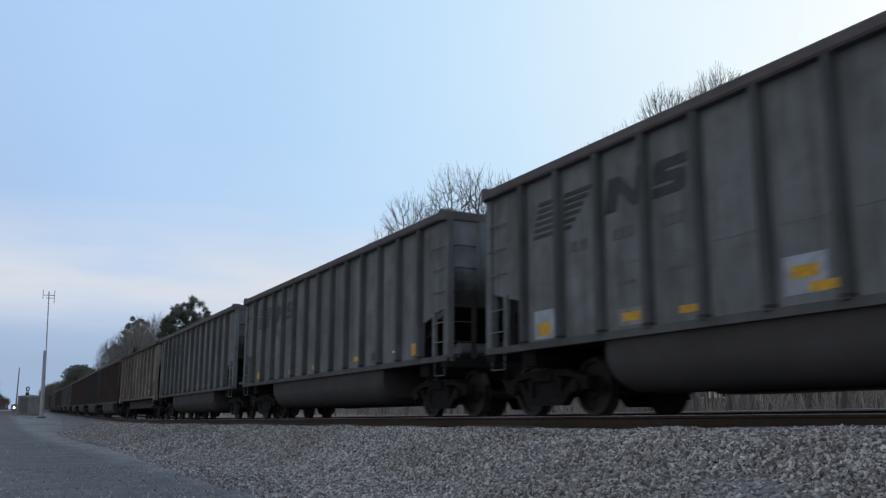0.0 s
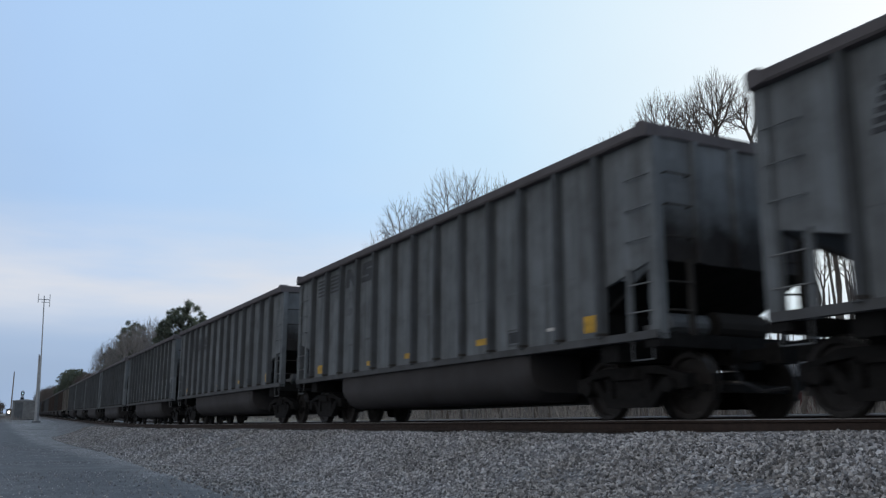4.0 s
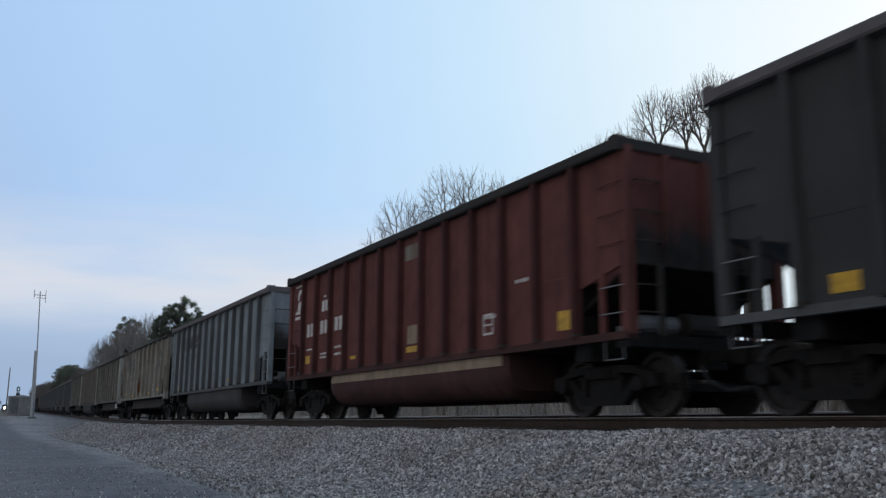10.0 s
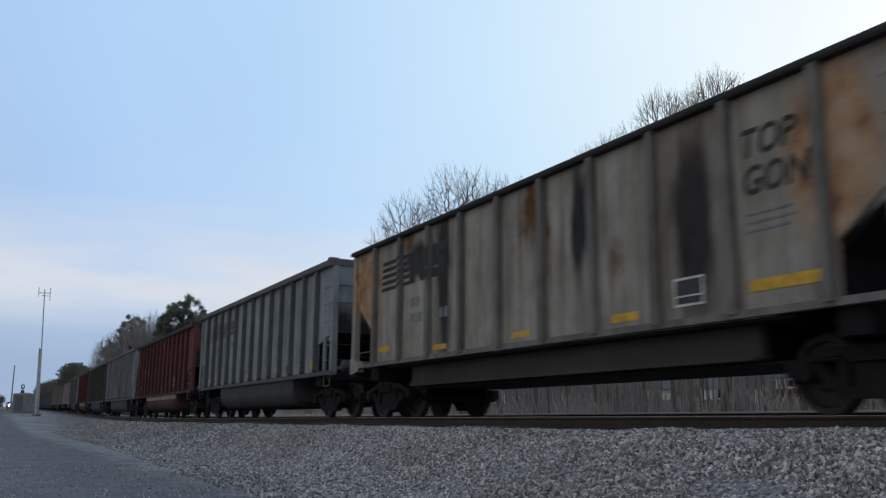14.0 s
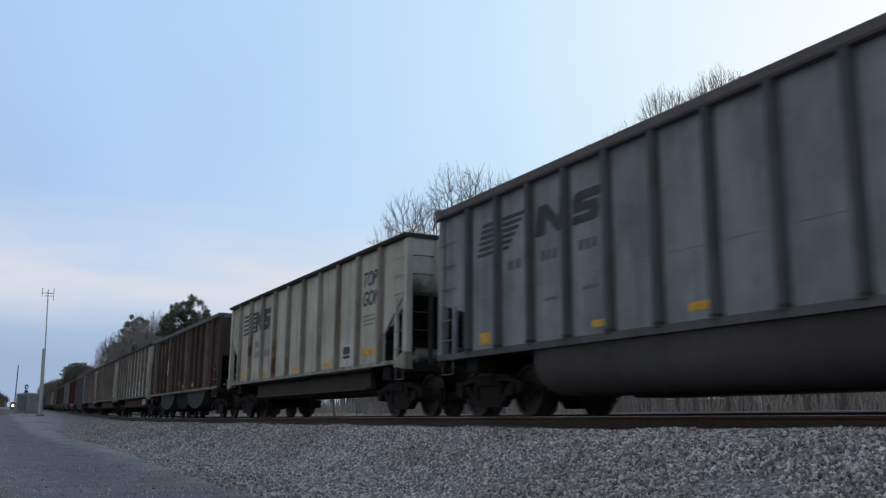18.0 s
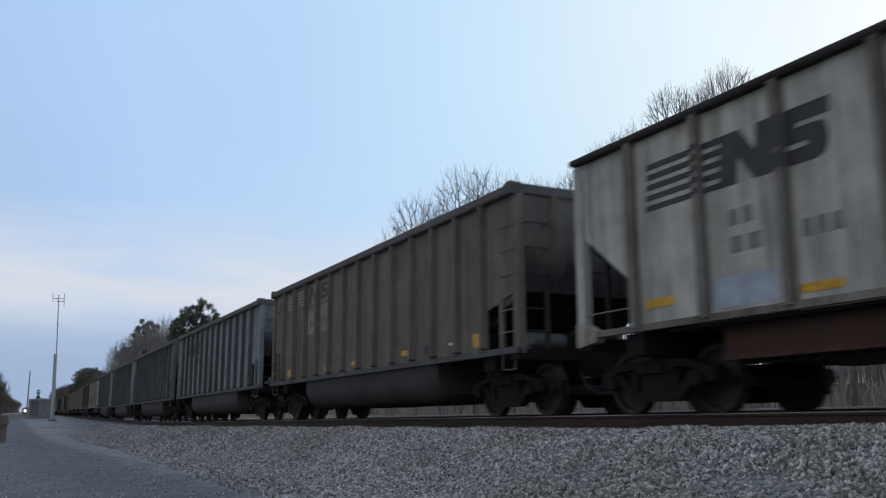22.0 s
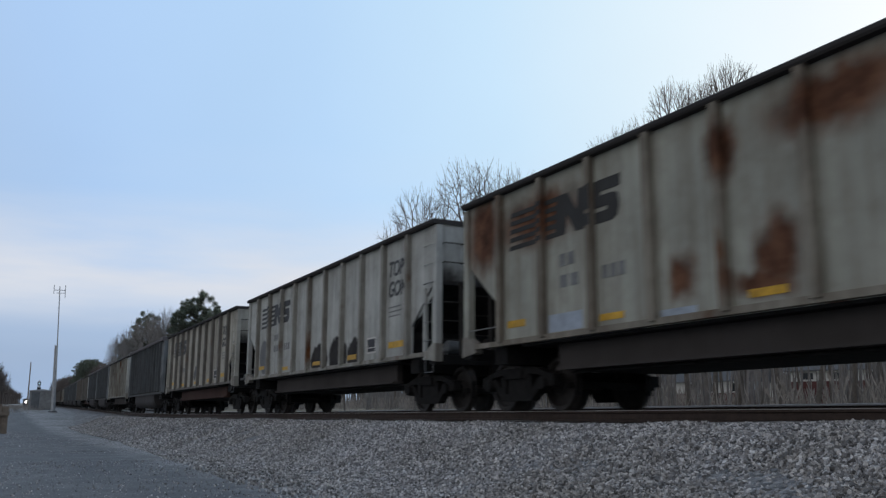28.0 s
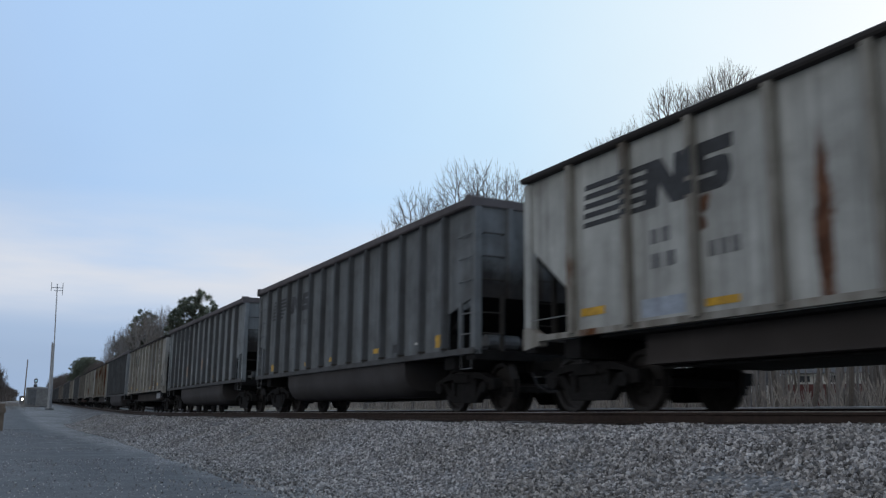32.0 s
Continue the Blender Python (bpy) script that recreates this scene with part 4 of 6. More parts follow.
def tub_gondola(paint_mat, label, tub_mat=None, cap=None, rib=None, band=None, rungs=True, low=0.0, sill_mat=None):
    """Coal gondola with twelve side posts and two round tubs between the trucks."""
    car = tagged(new("coal_gondola"), label, "freight car", "cars of the coal train")
    top, sill = 3.83 - low, 1.12
    k = "" if not low else "low"
    for s in (-1, 1):
        put("side_panel", k + "bs%d" % s, lambda: side_sheet(s, top, sill, 1.86, 2.14, 1.13), paint_mat, car)
        x = sorted((s * SHEET_X, s * RIB_X))
        for i in range(13):
            d = END_BAY + BAY * i
            put("side_post", k + "brib%d%d" % (s, i), lambda: prism(bmesh.new(), [(x[0], HALF - d - 0.075), (x[0], HALF - d + 0.075), (x[1], HALF - d + 0.05),
                                                                             (x[1], HALF - d - 0.05)] if s > 0 else
                                                            [(x[1], HALF - d - 0.075), (x[1], HALF - d + 0.075), (x[0], HALF - d + 0.05), (x[0], HALF - d - 0.05)],
                                                            sill + 0.02, top, "z"), rib or paint_mat, car)
        if s < 0 and rungs:
            for i in range(13):
                d = END_BAY + BAY * i
                put("post_foot", "bfoot%d" % i, lambda: prism(bmesh.new(), [(-RIB_X - 0.006, HALF - d - 0.055), (-SHEET_X, HALF - d - 0.085), (-SHEET_X, HALF - d + 0.085),
                                                                           (-RIB_X - 0.006, HALF - d + 0.055)], 1.163, 1.205, "z"), SOOT, car)
        put("side_sill", "bsill%d" % s, lambda: boxes((*sorted((s * (SHEET_X - 0.06), s * (SHEET_X + 0.07))), -HALF, HALF, 1.05, 1.16)), sill_mat or SILL, car)
        put("weld_seam", "bseam%d" % s, lambda: boxes((*sorted((s * (SHEET_X - 0.01), s * (SHEET_X + 0.004))), -HALF + 1.2, HALF - 1.2, 2.10, 2.110)), paint_mat, car)
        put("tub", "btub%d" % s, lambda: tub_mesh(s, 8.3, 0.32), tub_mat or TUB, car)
        # The band's pale tone takes in the light on the tub's rounded top.
        if band:
            put("tub_band", "bband%d" % s, lambda: boxes((*sorted((s * 1.40, s * 1.478)), -4.0, 4.0, 0.86, 1.045)), band, car, "pale tan band along the tub's lit top")
    for e in (-1, 1):
        put("end_panel", k + "be%d" % e, lambda: end_sheet(e, top, 2.10), dark_footed(paint_mat, 2.7), car, "ribbed end sheet, darker towards its foot")
        for s in (-1, 1):
            put("corner_cap", k + "bcc%d%d" % (e, s), lambda: corner_cap(s, e, low), cap or CAP, car, "rounded top corner casting")
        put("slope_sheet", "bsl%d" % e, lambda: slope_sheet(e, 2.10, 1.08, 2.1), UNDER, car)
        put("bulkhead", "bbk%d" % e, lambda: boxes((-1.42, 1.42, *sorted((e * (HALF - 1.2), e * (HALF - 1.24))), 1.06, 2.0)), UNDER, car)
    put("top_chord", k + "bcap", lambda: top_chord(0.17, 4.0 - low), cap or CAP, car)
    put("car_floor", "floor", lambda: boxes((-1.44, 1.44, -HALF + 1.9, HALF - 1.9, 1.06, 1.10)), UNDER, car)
    ladders(car, top, 2.14, paint_mat, 0.55, [1.42, 1.80], [2.42, 2.86, 3.30], rungs)
    frame_parts(car, sill, paint_mat, UNDER)
    return car


def flat_gondola(paint_mat, label, rib, beam=None, tag_mat=None, rungs=True):
    """Smooth-sided coal gondola with ten posts over a deep straight frame."""
    car = tagged(new("coal_gondola"), label, "freight car", "cars of the coal train")
    top, sill = 3.80, 1.16
    for s in (-1, 1):
        put("side_panel", "fs%d" % s, lambda: side_sheet(s, top, sill, 1.80, 2.74, 1.22), paint_mat, car)
        x = sorted((s * SHEET_X, s * RIB_X))
        for i in range(10):
            d = 2 * HALF / 11 * (i + 1)
            put("side_post", "frib%d%d" % (s, i), lambda: boxes((*x, HALF - d - 0.06, HALF - d + 0.06, sill, top)), rib, car)
        put("side_sill", "fsill%d" % s, lambda: boxes((*sorted((s * (SHEET_X - 0.06), s * (SHEET_X + 0.06))), -HALF, HALF, 1.11, 1.20)), rib, car)
        put("frame_beam", "fbeam%d" % s, lambda: boxes((*sorted((s * 1.05, s * 1.18)), -4.75, 4.75, 0.66, 1.11), (*sorted((s * 1.0, s * 1.26)), -4.7, 4.7, 0.64, 0.69)),
            beam or BEAM_DARK, car)
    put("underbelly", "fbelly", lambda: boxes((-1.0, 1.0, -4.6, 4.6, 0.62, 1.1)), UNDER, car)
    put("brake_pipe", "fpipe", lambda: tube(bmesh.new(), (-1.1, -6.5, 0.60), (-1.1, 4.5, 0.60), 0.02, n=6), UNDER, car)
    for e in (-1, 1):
        put("end_panel", "fe%d" % e, lambda: end_sheet(e, top, 2.55), dark_footed(paint_mat, 2.85), car, "ribbed end sheet, darker towards its foot")
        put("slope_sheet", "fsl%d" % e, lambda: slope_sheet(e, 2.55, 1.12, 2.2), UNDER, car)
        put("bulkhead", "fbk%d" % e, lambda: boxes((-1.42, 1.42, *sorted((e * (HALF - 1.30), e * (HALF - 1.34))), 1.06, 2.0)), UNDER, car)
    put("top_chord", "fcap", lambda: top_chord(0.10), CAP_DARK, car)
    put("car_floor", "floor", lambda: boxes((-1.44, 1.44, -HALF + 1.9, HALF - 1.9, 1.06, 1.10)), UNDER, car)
    ladders(car, top, 2.62, paint_mat, 0.50, [1.42, 1.80, 2.18], [2.60, 3.0, 3.4], rungs)
    for e in (-1, 1):
        for s in (-1, 1):
            put("corner_bracket", "fbracket%d%d" % (e, s), lambda: prism(bmesh.new(), [(e * (HALF + 0.05), 0.98), (e * (HALF + 0.05), 1.34), (e * (HALF - 0.10), 1.36), (e * (HALF - 0.42), 1.20), (e * (HALF - 0.42), 1.04)],
                                                                 *sorted((s * (SHEET_X - 0.10), s * (SHEET_X + 0.062)))), RIB_PALE, car, "pale cast corner bracket")
    frame_parts(car, sill, rib, UNDER)
    if tag_mat:
        put("frame_label", "ftag", lambda: boxes((-1.19, -1.17, -4.4, -3.1, 0.74, 1.05)), tag_mat, car, "pale stencilled panel on the frame")
    return car


def lobe_hopper(label, rungs=True):
    """Dark hopper with pale posts and rounded bays that hang below the sill."""
    car = tagged(new("coal_hopper"), label, "freight car", "cars of the coal train")
    top, sill = 3.76, 1.16
    for s in (-1, 1):
        put("side_panel", "hs%d" % s, lambda: side_sheet(s, top, sill, 1.30, 2.3, 0.9), BROWN, car)
        x = sorted((s * SHEET_X, s * RIB_X))
        for i in range(14):
            d = 2 * HALF / 15 * (i + 1)
            put("side_post", "hrib%d%d" % (s, i), lambda: boxes((*x, HALF - d - 0.055, HALF - d + 0.055, sill, top)), RIB_BROWN if i % 4 else RIB_RUST, car)
        put("side_sill", "hsill%d" % s, lambda: boxes((*sorted((s * (SHEET_X - 0.06), s * (SHEET_X + 0.07))), -HALF, HALF, 1.08, 1.18)), RIB_RUST, car)
        for i, yc in enumerate((3.2, 0.0, -3.2)):
            def lobe():
                pts = [(yc - 1.75, 1.1)] + [(yc - 1.75 * math.cos(math.radians(a)), 1.1 - 0.72 * math.sin(math.radians(a))) for a in range(15, 180, 15)] + [(yc + 1.75, 1.1)]
                return prism(bmesh.new(), pts, *sorted((s * (1.42 - 0.12 * (i % 2)), s * 0.25)))
            # The middle bay sits further back and is coloured near-black.
            put("hopper_bay", "hlobe%d%d" % (s, i), lobe, UNDER if i == 1 else CHARCOAL, car, "rounded steel hopper bay")
    for e in (-1, 1):
        put("end_panel", "he%d" % e, lambda: end_sheet(e, top, 2.3), BROWN, car)
        put("slope_sheet", "hsl%d" % e, lambda: slope_sheet(e, 2.3, 1.1, 2.2), UNDER, car)
    put("top_chord", "hcap", lambda: top_chord(0.17), CAP, car)
    put("car_floor", "floor", lambda: boxes((-1.44, 1.44, -HALF + 1.9, HALF - 1.9, 1.06, 1.10)), UNDER, car)
    ladders(car, top, 2.3, BROWN, 0.55, [1.42, 1.80], [2.42, 2.86, 3.30], rungs)
    frame_parts(car, sill, BROWN, UNDER)
    return car


# ---- markings on the near side ----
FBAY = 2 * HALF / 11


def bay(i, a, b, w=BAY):
    """Distances from the far end for the part a..b of bay i."""
    d = w * i if w != BAY else END_BAY + BAY * (i - 1) if i else 0.17
    return d + 0.1 + (w - 0.2) * a, d + 0.1 + (w - 0.2) * b


def bars(car, mat, i, z, n, h=0.16, a=0.2, b=0.8, w=BAY, key=""):
    """A run of small blocks that stands for a line of figures."""
    d0, d1 = bay(i, a, b, w)
    def make():
        step = (d1 - d0) / n
        return joined(*[slab(d0 + k * step, d0 + k * step + step * (0.68 if n > 1 else 0.9), z, z + h) for k in range(n)])
    put("stencil_line", "bars%s%d%.2f%d%.2f%.2f%.2f" % (key, i, z, n, h, a, w), make, mat, car)


def clipped(poly, lo, hi):
    """The part of a convex outline (d, z) that lies between two distances."""
    for edge, keep in ((lo, 1), (hi, -1)):
        out = []
        for (d0, z0), (d1, z1) in zip(poly, poly[1:] + poly[:1]):
            a, b = keep * (d0 - edge), keep * (d1 - edge)
            if a >= 0:
                out.append((d0, z0))
            if a * b < 0:
                k = a / (a - b)
                out.append((d0 + (d1 - d0) * k, z0 + (z1 - z0) * k))
        poly = out
    return poly


def painted(car, name, key, polys, ink, posts, half):
    """Marks painted on the near side, over the sheet and over the faces of the posts; outlines are (distance from the far end, height)."""
    def make():
        bm = bmesh.new()
        for k, poly in enumerate(polys):
            prism(bm, [(HALF - d, z) for d, z in poly], -SHEET_X - 0.006 - 0.0012 * k, -SHEET_X + 0.002)
            for p in posts:
                c = clipped(poly, p - half, p + half)
                if len(c) > 2:
                    prism(bm, [(HALF - d, z) for d, z in c], -RIB_X - 0.004 - 0.0012 * k, -RIB_X + 0.002)
        return bm
    put(name, key, make, ink, car)


def slanted(pts, z0, slant):
    return [(d + slant * (z - z0), z) for d, z in pts]


def stripe(d0, d1, z, h, z0, slant):
    return slanted([(d0, z), (d1, z), (d1, z + h), (d0, z + h)], z0, slant)


def block_zigzag(d0, d1, z0, z1, w, slant):
    """Two heavy uprights joined by a diagonal."""
    rows = ([(d0, z0), (d0 + w, z0), (d0 + w, z1), (d0, z1)], [(d1 - w, z0), (d1, z0), (d1, z1), (d1 - w, z1)], [(d0, z1), (d1 - w, z0), (d1, z0), (d0 + w, z1)])
    return [slanted(r, z0, slant) for r in rows]


def block_curl(d0, d1, z0, z1, w, slant):
    """Three heavy bars with rounded turns."""
    t = (z1 - z0) * 0.27
    m0, m1, c = (z0 + z1 - t) / 2, (z0 + z1 + t) / 2, t * 0.55
    rows = ([(d0, z0), (d1 - 1.6 * c, z0), (d1 - 0.4 * c, z0 + 0.5 * c), (d1, z0 + t), (d0, z0 + t)],
            [(d1 - w, z0 + t), (d1, z0 + t), (d1, m0), (d1 - w, m0)],
            [(d0 + 0.4 * c, m0), (d1, m0), (d1 - 0.5 * c, m1 - 0.3 * c), (d1 - 1.6 * c, m1), (d0, m1)],
            [(d0, m1), (d0 + w, m1), (d0 + w, z1 - t), (d0, z1 - t)],
            [(d0, z1 - t), (d1, z1 - t), (d1, z1), (d0 + 1.6 * c, z1), (d0 + 0.4 * c, z1 - 0.5 * c)])
    return [slanted(r, z0, slant) for r in rows]


TUB_POSTS = [END_BAY + BAY * i for i in range(13)]
FLAT_POSTS = [FBAY * (i + 1) for i in range(10)]
LOBE_POSTS = [2 * HALF / 15 * (i + 1) for i in range(14)]


def emblem_wedge(car, ink):
    """Dark stripes whose ends slant into a wedge, and two slanted blocks."""
    a, b = TUB_POSTS[0], TUB_POSTS[1]
    put_rows = [stripe(a + 0.26 + 0.03 * k, b - 0.09, 2.84 + 0.105 * k, 0.062, 2.84, 0.05) for k in range(6)]
    painted(car, "emblem_stripes", "wedge_l", put_rows, ink, (), 0)
    painted(car, "emblem_stripes", "wedge_r", [stripe(b + 0.10, b + 0.30 + 0.10 * k, 2.84 + 0.105 * k, 0.062, 2.84, 0.05) for k in range(6)], ink, (), 0)
    c = TUB_POSTS[2]
    painted(car, "emblem_block", "wedge_n", block_zigzag(c + 0.10, c + 1.0, 2.88, 3.38, 0.27, 0.20), ink, TUB_POSTS[2:5], 0.05)
    painted(car, "emblem_block", "wedge_s", block_curl(c + 1.14, c + 1.80, 2.88, 3.38, 0.25, 0.10), ink, TUB_POSTS[3:5], 0.05)


def emblem_wide(car, ink, block=None):
    """Dark stripes across two bays and two slanted blocks, close under the top chord."""
    a, b, c = TUB_POSTS[:3]
    painted(car, "emblem_stripes", "wide_l", [stripe(a + 0.22, b - 0.1, 3.26 + 0.095 * k, 0.05, 3.26, 0.04) for k in range(5)], ink, (), 0)
    painted(car, "emblem_stripes", "wide_r", [stripe(b + 0.12, c - 0.1, 3.26 + 0.095 * k, 0.05, 3.26, 0.04) for k in range(5)], ink, (), 0)
    painted(car, "emblem_block", "wide_n", block_zigzag(c + 0.14, c + 0.86, 3.24, 3.70, 0.22, 0.16), block or ink, (), 0)
    painted(car, "emblem_block", "wide_s", block_curl(c + 1.16, c + 1.78, 3.24, 3.70, 0.22, 0.10), block or ink, (), 0)


def emblem_bold(car, ink):
    """Five bold stripes that run into two heavy slanted blocks, painted across the posts."""
    painted(car, "emblem_stripes", "bold_a", [stripe(1.60, 3.02, 2.74 + 0.145 * k, 0.078, 2.74, 0.10) for k in range(5)], ink, FLAT_POSTS[1:2], 0.06)
    painted(car, "emblem_block", "bold_n", block_zigzag(3.0, 3.86, 2.74, 3.40, 0.29, 0.14), ink, FLAT_POSTS[2:3], 0.06)
    painted(car, "emblem_block", "bold_s", block_curl(3.90, 4.64, 2.74, 3.40, 0.28, 0.09), ink, FLAT_POSTS[2:3], 0.06)


def letters(word):
    c = bpy.data.curves.new("letters", "FONT")
    c.body, c.size, c.extrude, c.shear, c.offset = word, 0.48, 0.004, 0.2, 0.010
    c.space_character = 1.02
    o = bpy.data.objects.new("letters", c)
    me = bpy.data.meshes.new_from_object(o)
    bpy.data.objects.remove(o)
    bpy.data.curves.remove(c)
    me.transform(Matrix(((0, 0, -1, -SHEET_X - 0.004), (-0.86, 0, 0, 0), (0, 1, 0, 0), (0, 0, 0, 1))))
    me.materials.clear()
    me.materials.append(INK)
    return me


def name_words(car, ink):
    for word, z in (("TOP", 3.02), ("GON", 2.56)):
        o = part("lettering", shared("word" + word, lambda: letters(word)), INK, car, "slanted dark capitals")
        o.location = (0, HALF - bay(9, 0.06, 1, FBAY)[0], z)
        o.material_slots[0].link = "OBJECT"
        o.material_slots[0].material = ink


def plates(car, rows, x=SHEET_X):
    """Rectangular patches: bay, start, end, low, high, paint."""
    for i, a, b, z0, z1, mat, w in rows:
        d0, d1 = bay(i, a, b, w)
        put("painted_patch" if mat not in (YELLOW,) else "reflector", "pl%d%.2f%.2f%.2f%.2f%.2f" % (i, a, b, z0, z1, w),
            lambda: slab(d0, d1, z0, z1, 0.007 if mat is YELLOW else 0.004), mat, car)


def tub_marks(car, style, ink=None, faint=None, more=()):
    ink, faint = ink or INK, faint or INK_FAINT
    if style == "wedge":
        emblem_wedge(car, ink)
        for i, n in ((2, 2), (3, 3), (4, 3)):
            bars(car, faint, i, 2.46, n)
    elif style in ("wide", "tan"):
        emblem_wide(car, *((DULL_PATCH, INK) if style == "tan" else (ink,)))
        bars(car, faint, 3, 2.94, 2, 0.18, 0.3, 0.7)
        for i, n in ((3, 3), (4, 2)):
            bars(car, faint, i, 2.55, n, 0.18)
    if style:
        bars(car, faint, 3, 1.80, 3, 0.05, 0.3, 0.8, key="s")
        bars(car, faint, 4, 1.86, 3, 0.05, 0.3, 0.8, key="s")
    W = BAY
    plates(car, [(1, 0.3, 0.72, 1.25, 1.46, YELLOW, W), (4, 0.55, 1.0, 1.27, 1.37, YELLOW, W), (6, 0.5, 1.0, 1.29, 1.40, YELLOW, W),
                 (9, 0.4, 1.0, 1.32, 1.43, YELLOW, W), (12, 0.55, 1.0, 1.25, 1.50, YELLOW, W), (11, 0.62, 0.86, 1.37, 1.42, CHALK, W)])
    d0, d1 = bay(10, 0.45, 0.92)
    put("consolidated_stencil", "stencil_frame", lambda: joined(slab(d0, d1, 1.475, 1.50), slab(d0, d1, 1.22, 1.245), slab(d0, d0 + 0.025, 1.245, 1.475),
                                                               slab(d1 - 0.025, d1, 1.245, 1.475)), INK_FAINT, car)
    put("consolidated_stencil", "stencil_fill", lambda: slab(d0 + 0.05, d1 - 0.05, 1.27, 1.45), INK, car)
    plates(car, more)


def flat_marks(car, ink=None, words=True, more=()):
    ink = ink or INK
    emblem_bold(car, ink)
    W = FBAY
    bars(car, INK_PALE, 2, 2.24, 2, 0.20, 0.3, 0.7, W)
    bars(car, INK_PALE, 2, 1.90, 2, 0.20, 0.3, 0.8, W)
    bars(car, INK_PALE, 3, 1.90, 3, 0.20, 0.08, 0.6, W)
    if words:
        name_words(car, ink)
        bars(car, INK_PALE, 9, 2.3, 1, 0.03, 0.1, 0.75, W, "l")
        bars(car, INK_PALE, 9, 2.2, 1, 0.03, 0.1, 0.8, W, "l")
        bars(car, INK_PALE, 9, 2.1, 1, 0.03, 0.1, 0.7, W, "l")
    plates(car, [(1, 0.05, 0.55, 1.40, 1.52, YELLOW, W), (3, 0.0, 0.5, 1.28, 1.38, YELLOW, W), (5, 0.2, 0.7, 1.28, 1.38, YELLOW, W),
                 (7, 0.2, 0.7, 1.28, 1.40, YELLOW, W), (9, 0.1, 1.0, 1.40, 1.54, YELLOW, W)])
    d0, d1 = bay(8, 0.15, 0.62, W)
    put("consolidated_stencil", "fstencil_frame", lambda: joined(slab(d0, d1, 1.70, 1.73), slab(d0, d1, 1.36, 1.39), slab(d0, d0 + 0.03, 1.39, 1.70),
                                                                slab(d1 - 0.03, d1, 1.39, 1.70), slab(d0, d1, 1.48, 1.50, 0.008)), CHALK, car)
    put("consolidated_stencil", "fstencil_fill", lambda: slab(d0 + 0.05, d1 - 0.05, 1.40, 1.69), INK, car)
    plates(car, more)


def red_marks(car):
    W = BAY
    def ring():
        bm = bmesh.new()
        c, z, n = bay(0, 0.62, 1)[0], 3.28, 14
        for k in range(n):
            a0, a1 = math.radians(-60 + 250 * k / n), math.radians(-60 + 250 * (k + 1) / n)
            p = [(HALF - c - r * math.cos(a) * 0.8, z + r * math.sin(a)) for r, a in ((0.14, a0), (0.27, a0), (0.27, a1), (0.14, a1))]
            prism(bm, p, -SHEET_X - 0.006, -SHEET_X + 0.002)
        return bm
    put("emblem_curve", "red_ring", ring, CHALK, car, "white curved emblem")
    put("emblem_curve", "red_foot", lambda: joined(lean(*bay(0, 0.12, 0.62), 2.72, 2.80, 0.05), lean(*bay(0, 0.12, 0.62), 2.86, 2.94, 0.05), lean(*bay(0, 0.36, 0.62), 2.94, 3.20, 0.08)), CHALK, car)
    bars(car, CHALK, 0, 3.62, 4, 0.05, 0.15, 0.95)
    bars(car, CHALK, 2, 2.74, 2, 0.28, 0.25, 0.82)
    bars(car, CHALK, 2, 3.10, 1, 0.06, 0.42, 0.58)
    for i, n in ((1, 2), (2, 2), (3, 2)):
        bars(car, CHALK, i, 2.16, n, 0.34, 0.15, 0.88)
    bars(car, CHALK, 1, 1.80, 1, 0.04, 0.2, 0.7)
    for z in (1.62, 1.53):
        bars(car, CHALK, 2, z, 3, 0.05, 0.2, 0.8)
    for z in (1.72, 1.55):
        bars(car, CHALK, 3, z, 4, 0.06, 0.2, 0.9)
    plates(car, [(7, 0.05, 0.9, 3.26, 3.58, WORN, W), (7, 0.25, 0.95, 1.5, 1.88, TAN_BAND, W), (1, 0.1, 0.5, 1.45, 1.66, YELLOW, W),
                 (4, 0.2, 0.6, 1.38, 1.46, YELLOW, W), (7, 0.2, 0.8, 1.33, 1.45, YELLOW, W), (12, 0.5, 0.9, 1.3, 1.6, YELLOW, W)])
    d0, d1 = bay(10, 0.25, 0.65)
    put("consolidated_stencil", "rstencil", lambda: joined(slab(d0, d1, 1.75, 1.79), slab(d0, d1, 1.42, 1.46), slab(d0, d0 + 0.03, 1.46, 1.75), slab(d1 - 0.03, d1, 1.46, 1.75),
                                                          slab(d0, d1, 1.58, 1.61)), CHALK, car)
    bars(car, CHALK, 11, 2.2, 3, 0.06, 0.3, 0.8)
    bars(car, CHALK, 10, 1.7, 3, 0.06, 0.3, 0.8)


def splash(car, blobs, seed):
    """Painted scrawl: overlapping rounded blobs within the bays. bay, start, end, low, high, paint."""
    rnd = random.Random(seed)
    for i, a, b, z0, z1, mat, w in blobs:
        d0, d1 = bay(i, a, b, w)
        n = 18
        c, zc = (d0 + d1) / 2, (z0 + z1) / 2
        pts = []
        for k in range(n):
            t = math.tau * k / n
            r = 0.82 + 0.26 * rnd.random()
            sx, sz = math.cos(t), math.sin(t)
            q = max(abs(sx), abs(sz)) ** 0.55
            pts.append((HALF - c + sx / q * r * (d1 - d0) / 2, zc + sz / q * r * (z1 - z0) / 2))
        lift = 0.005 + 0.0015 * (seed % 3)
        part("graffiti", prism(bmesh.new(), pts, -SHEET_X - lift, -SHEET_X + 0.002), mat, car)


CARS = {}
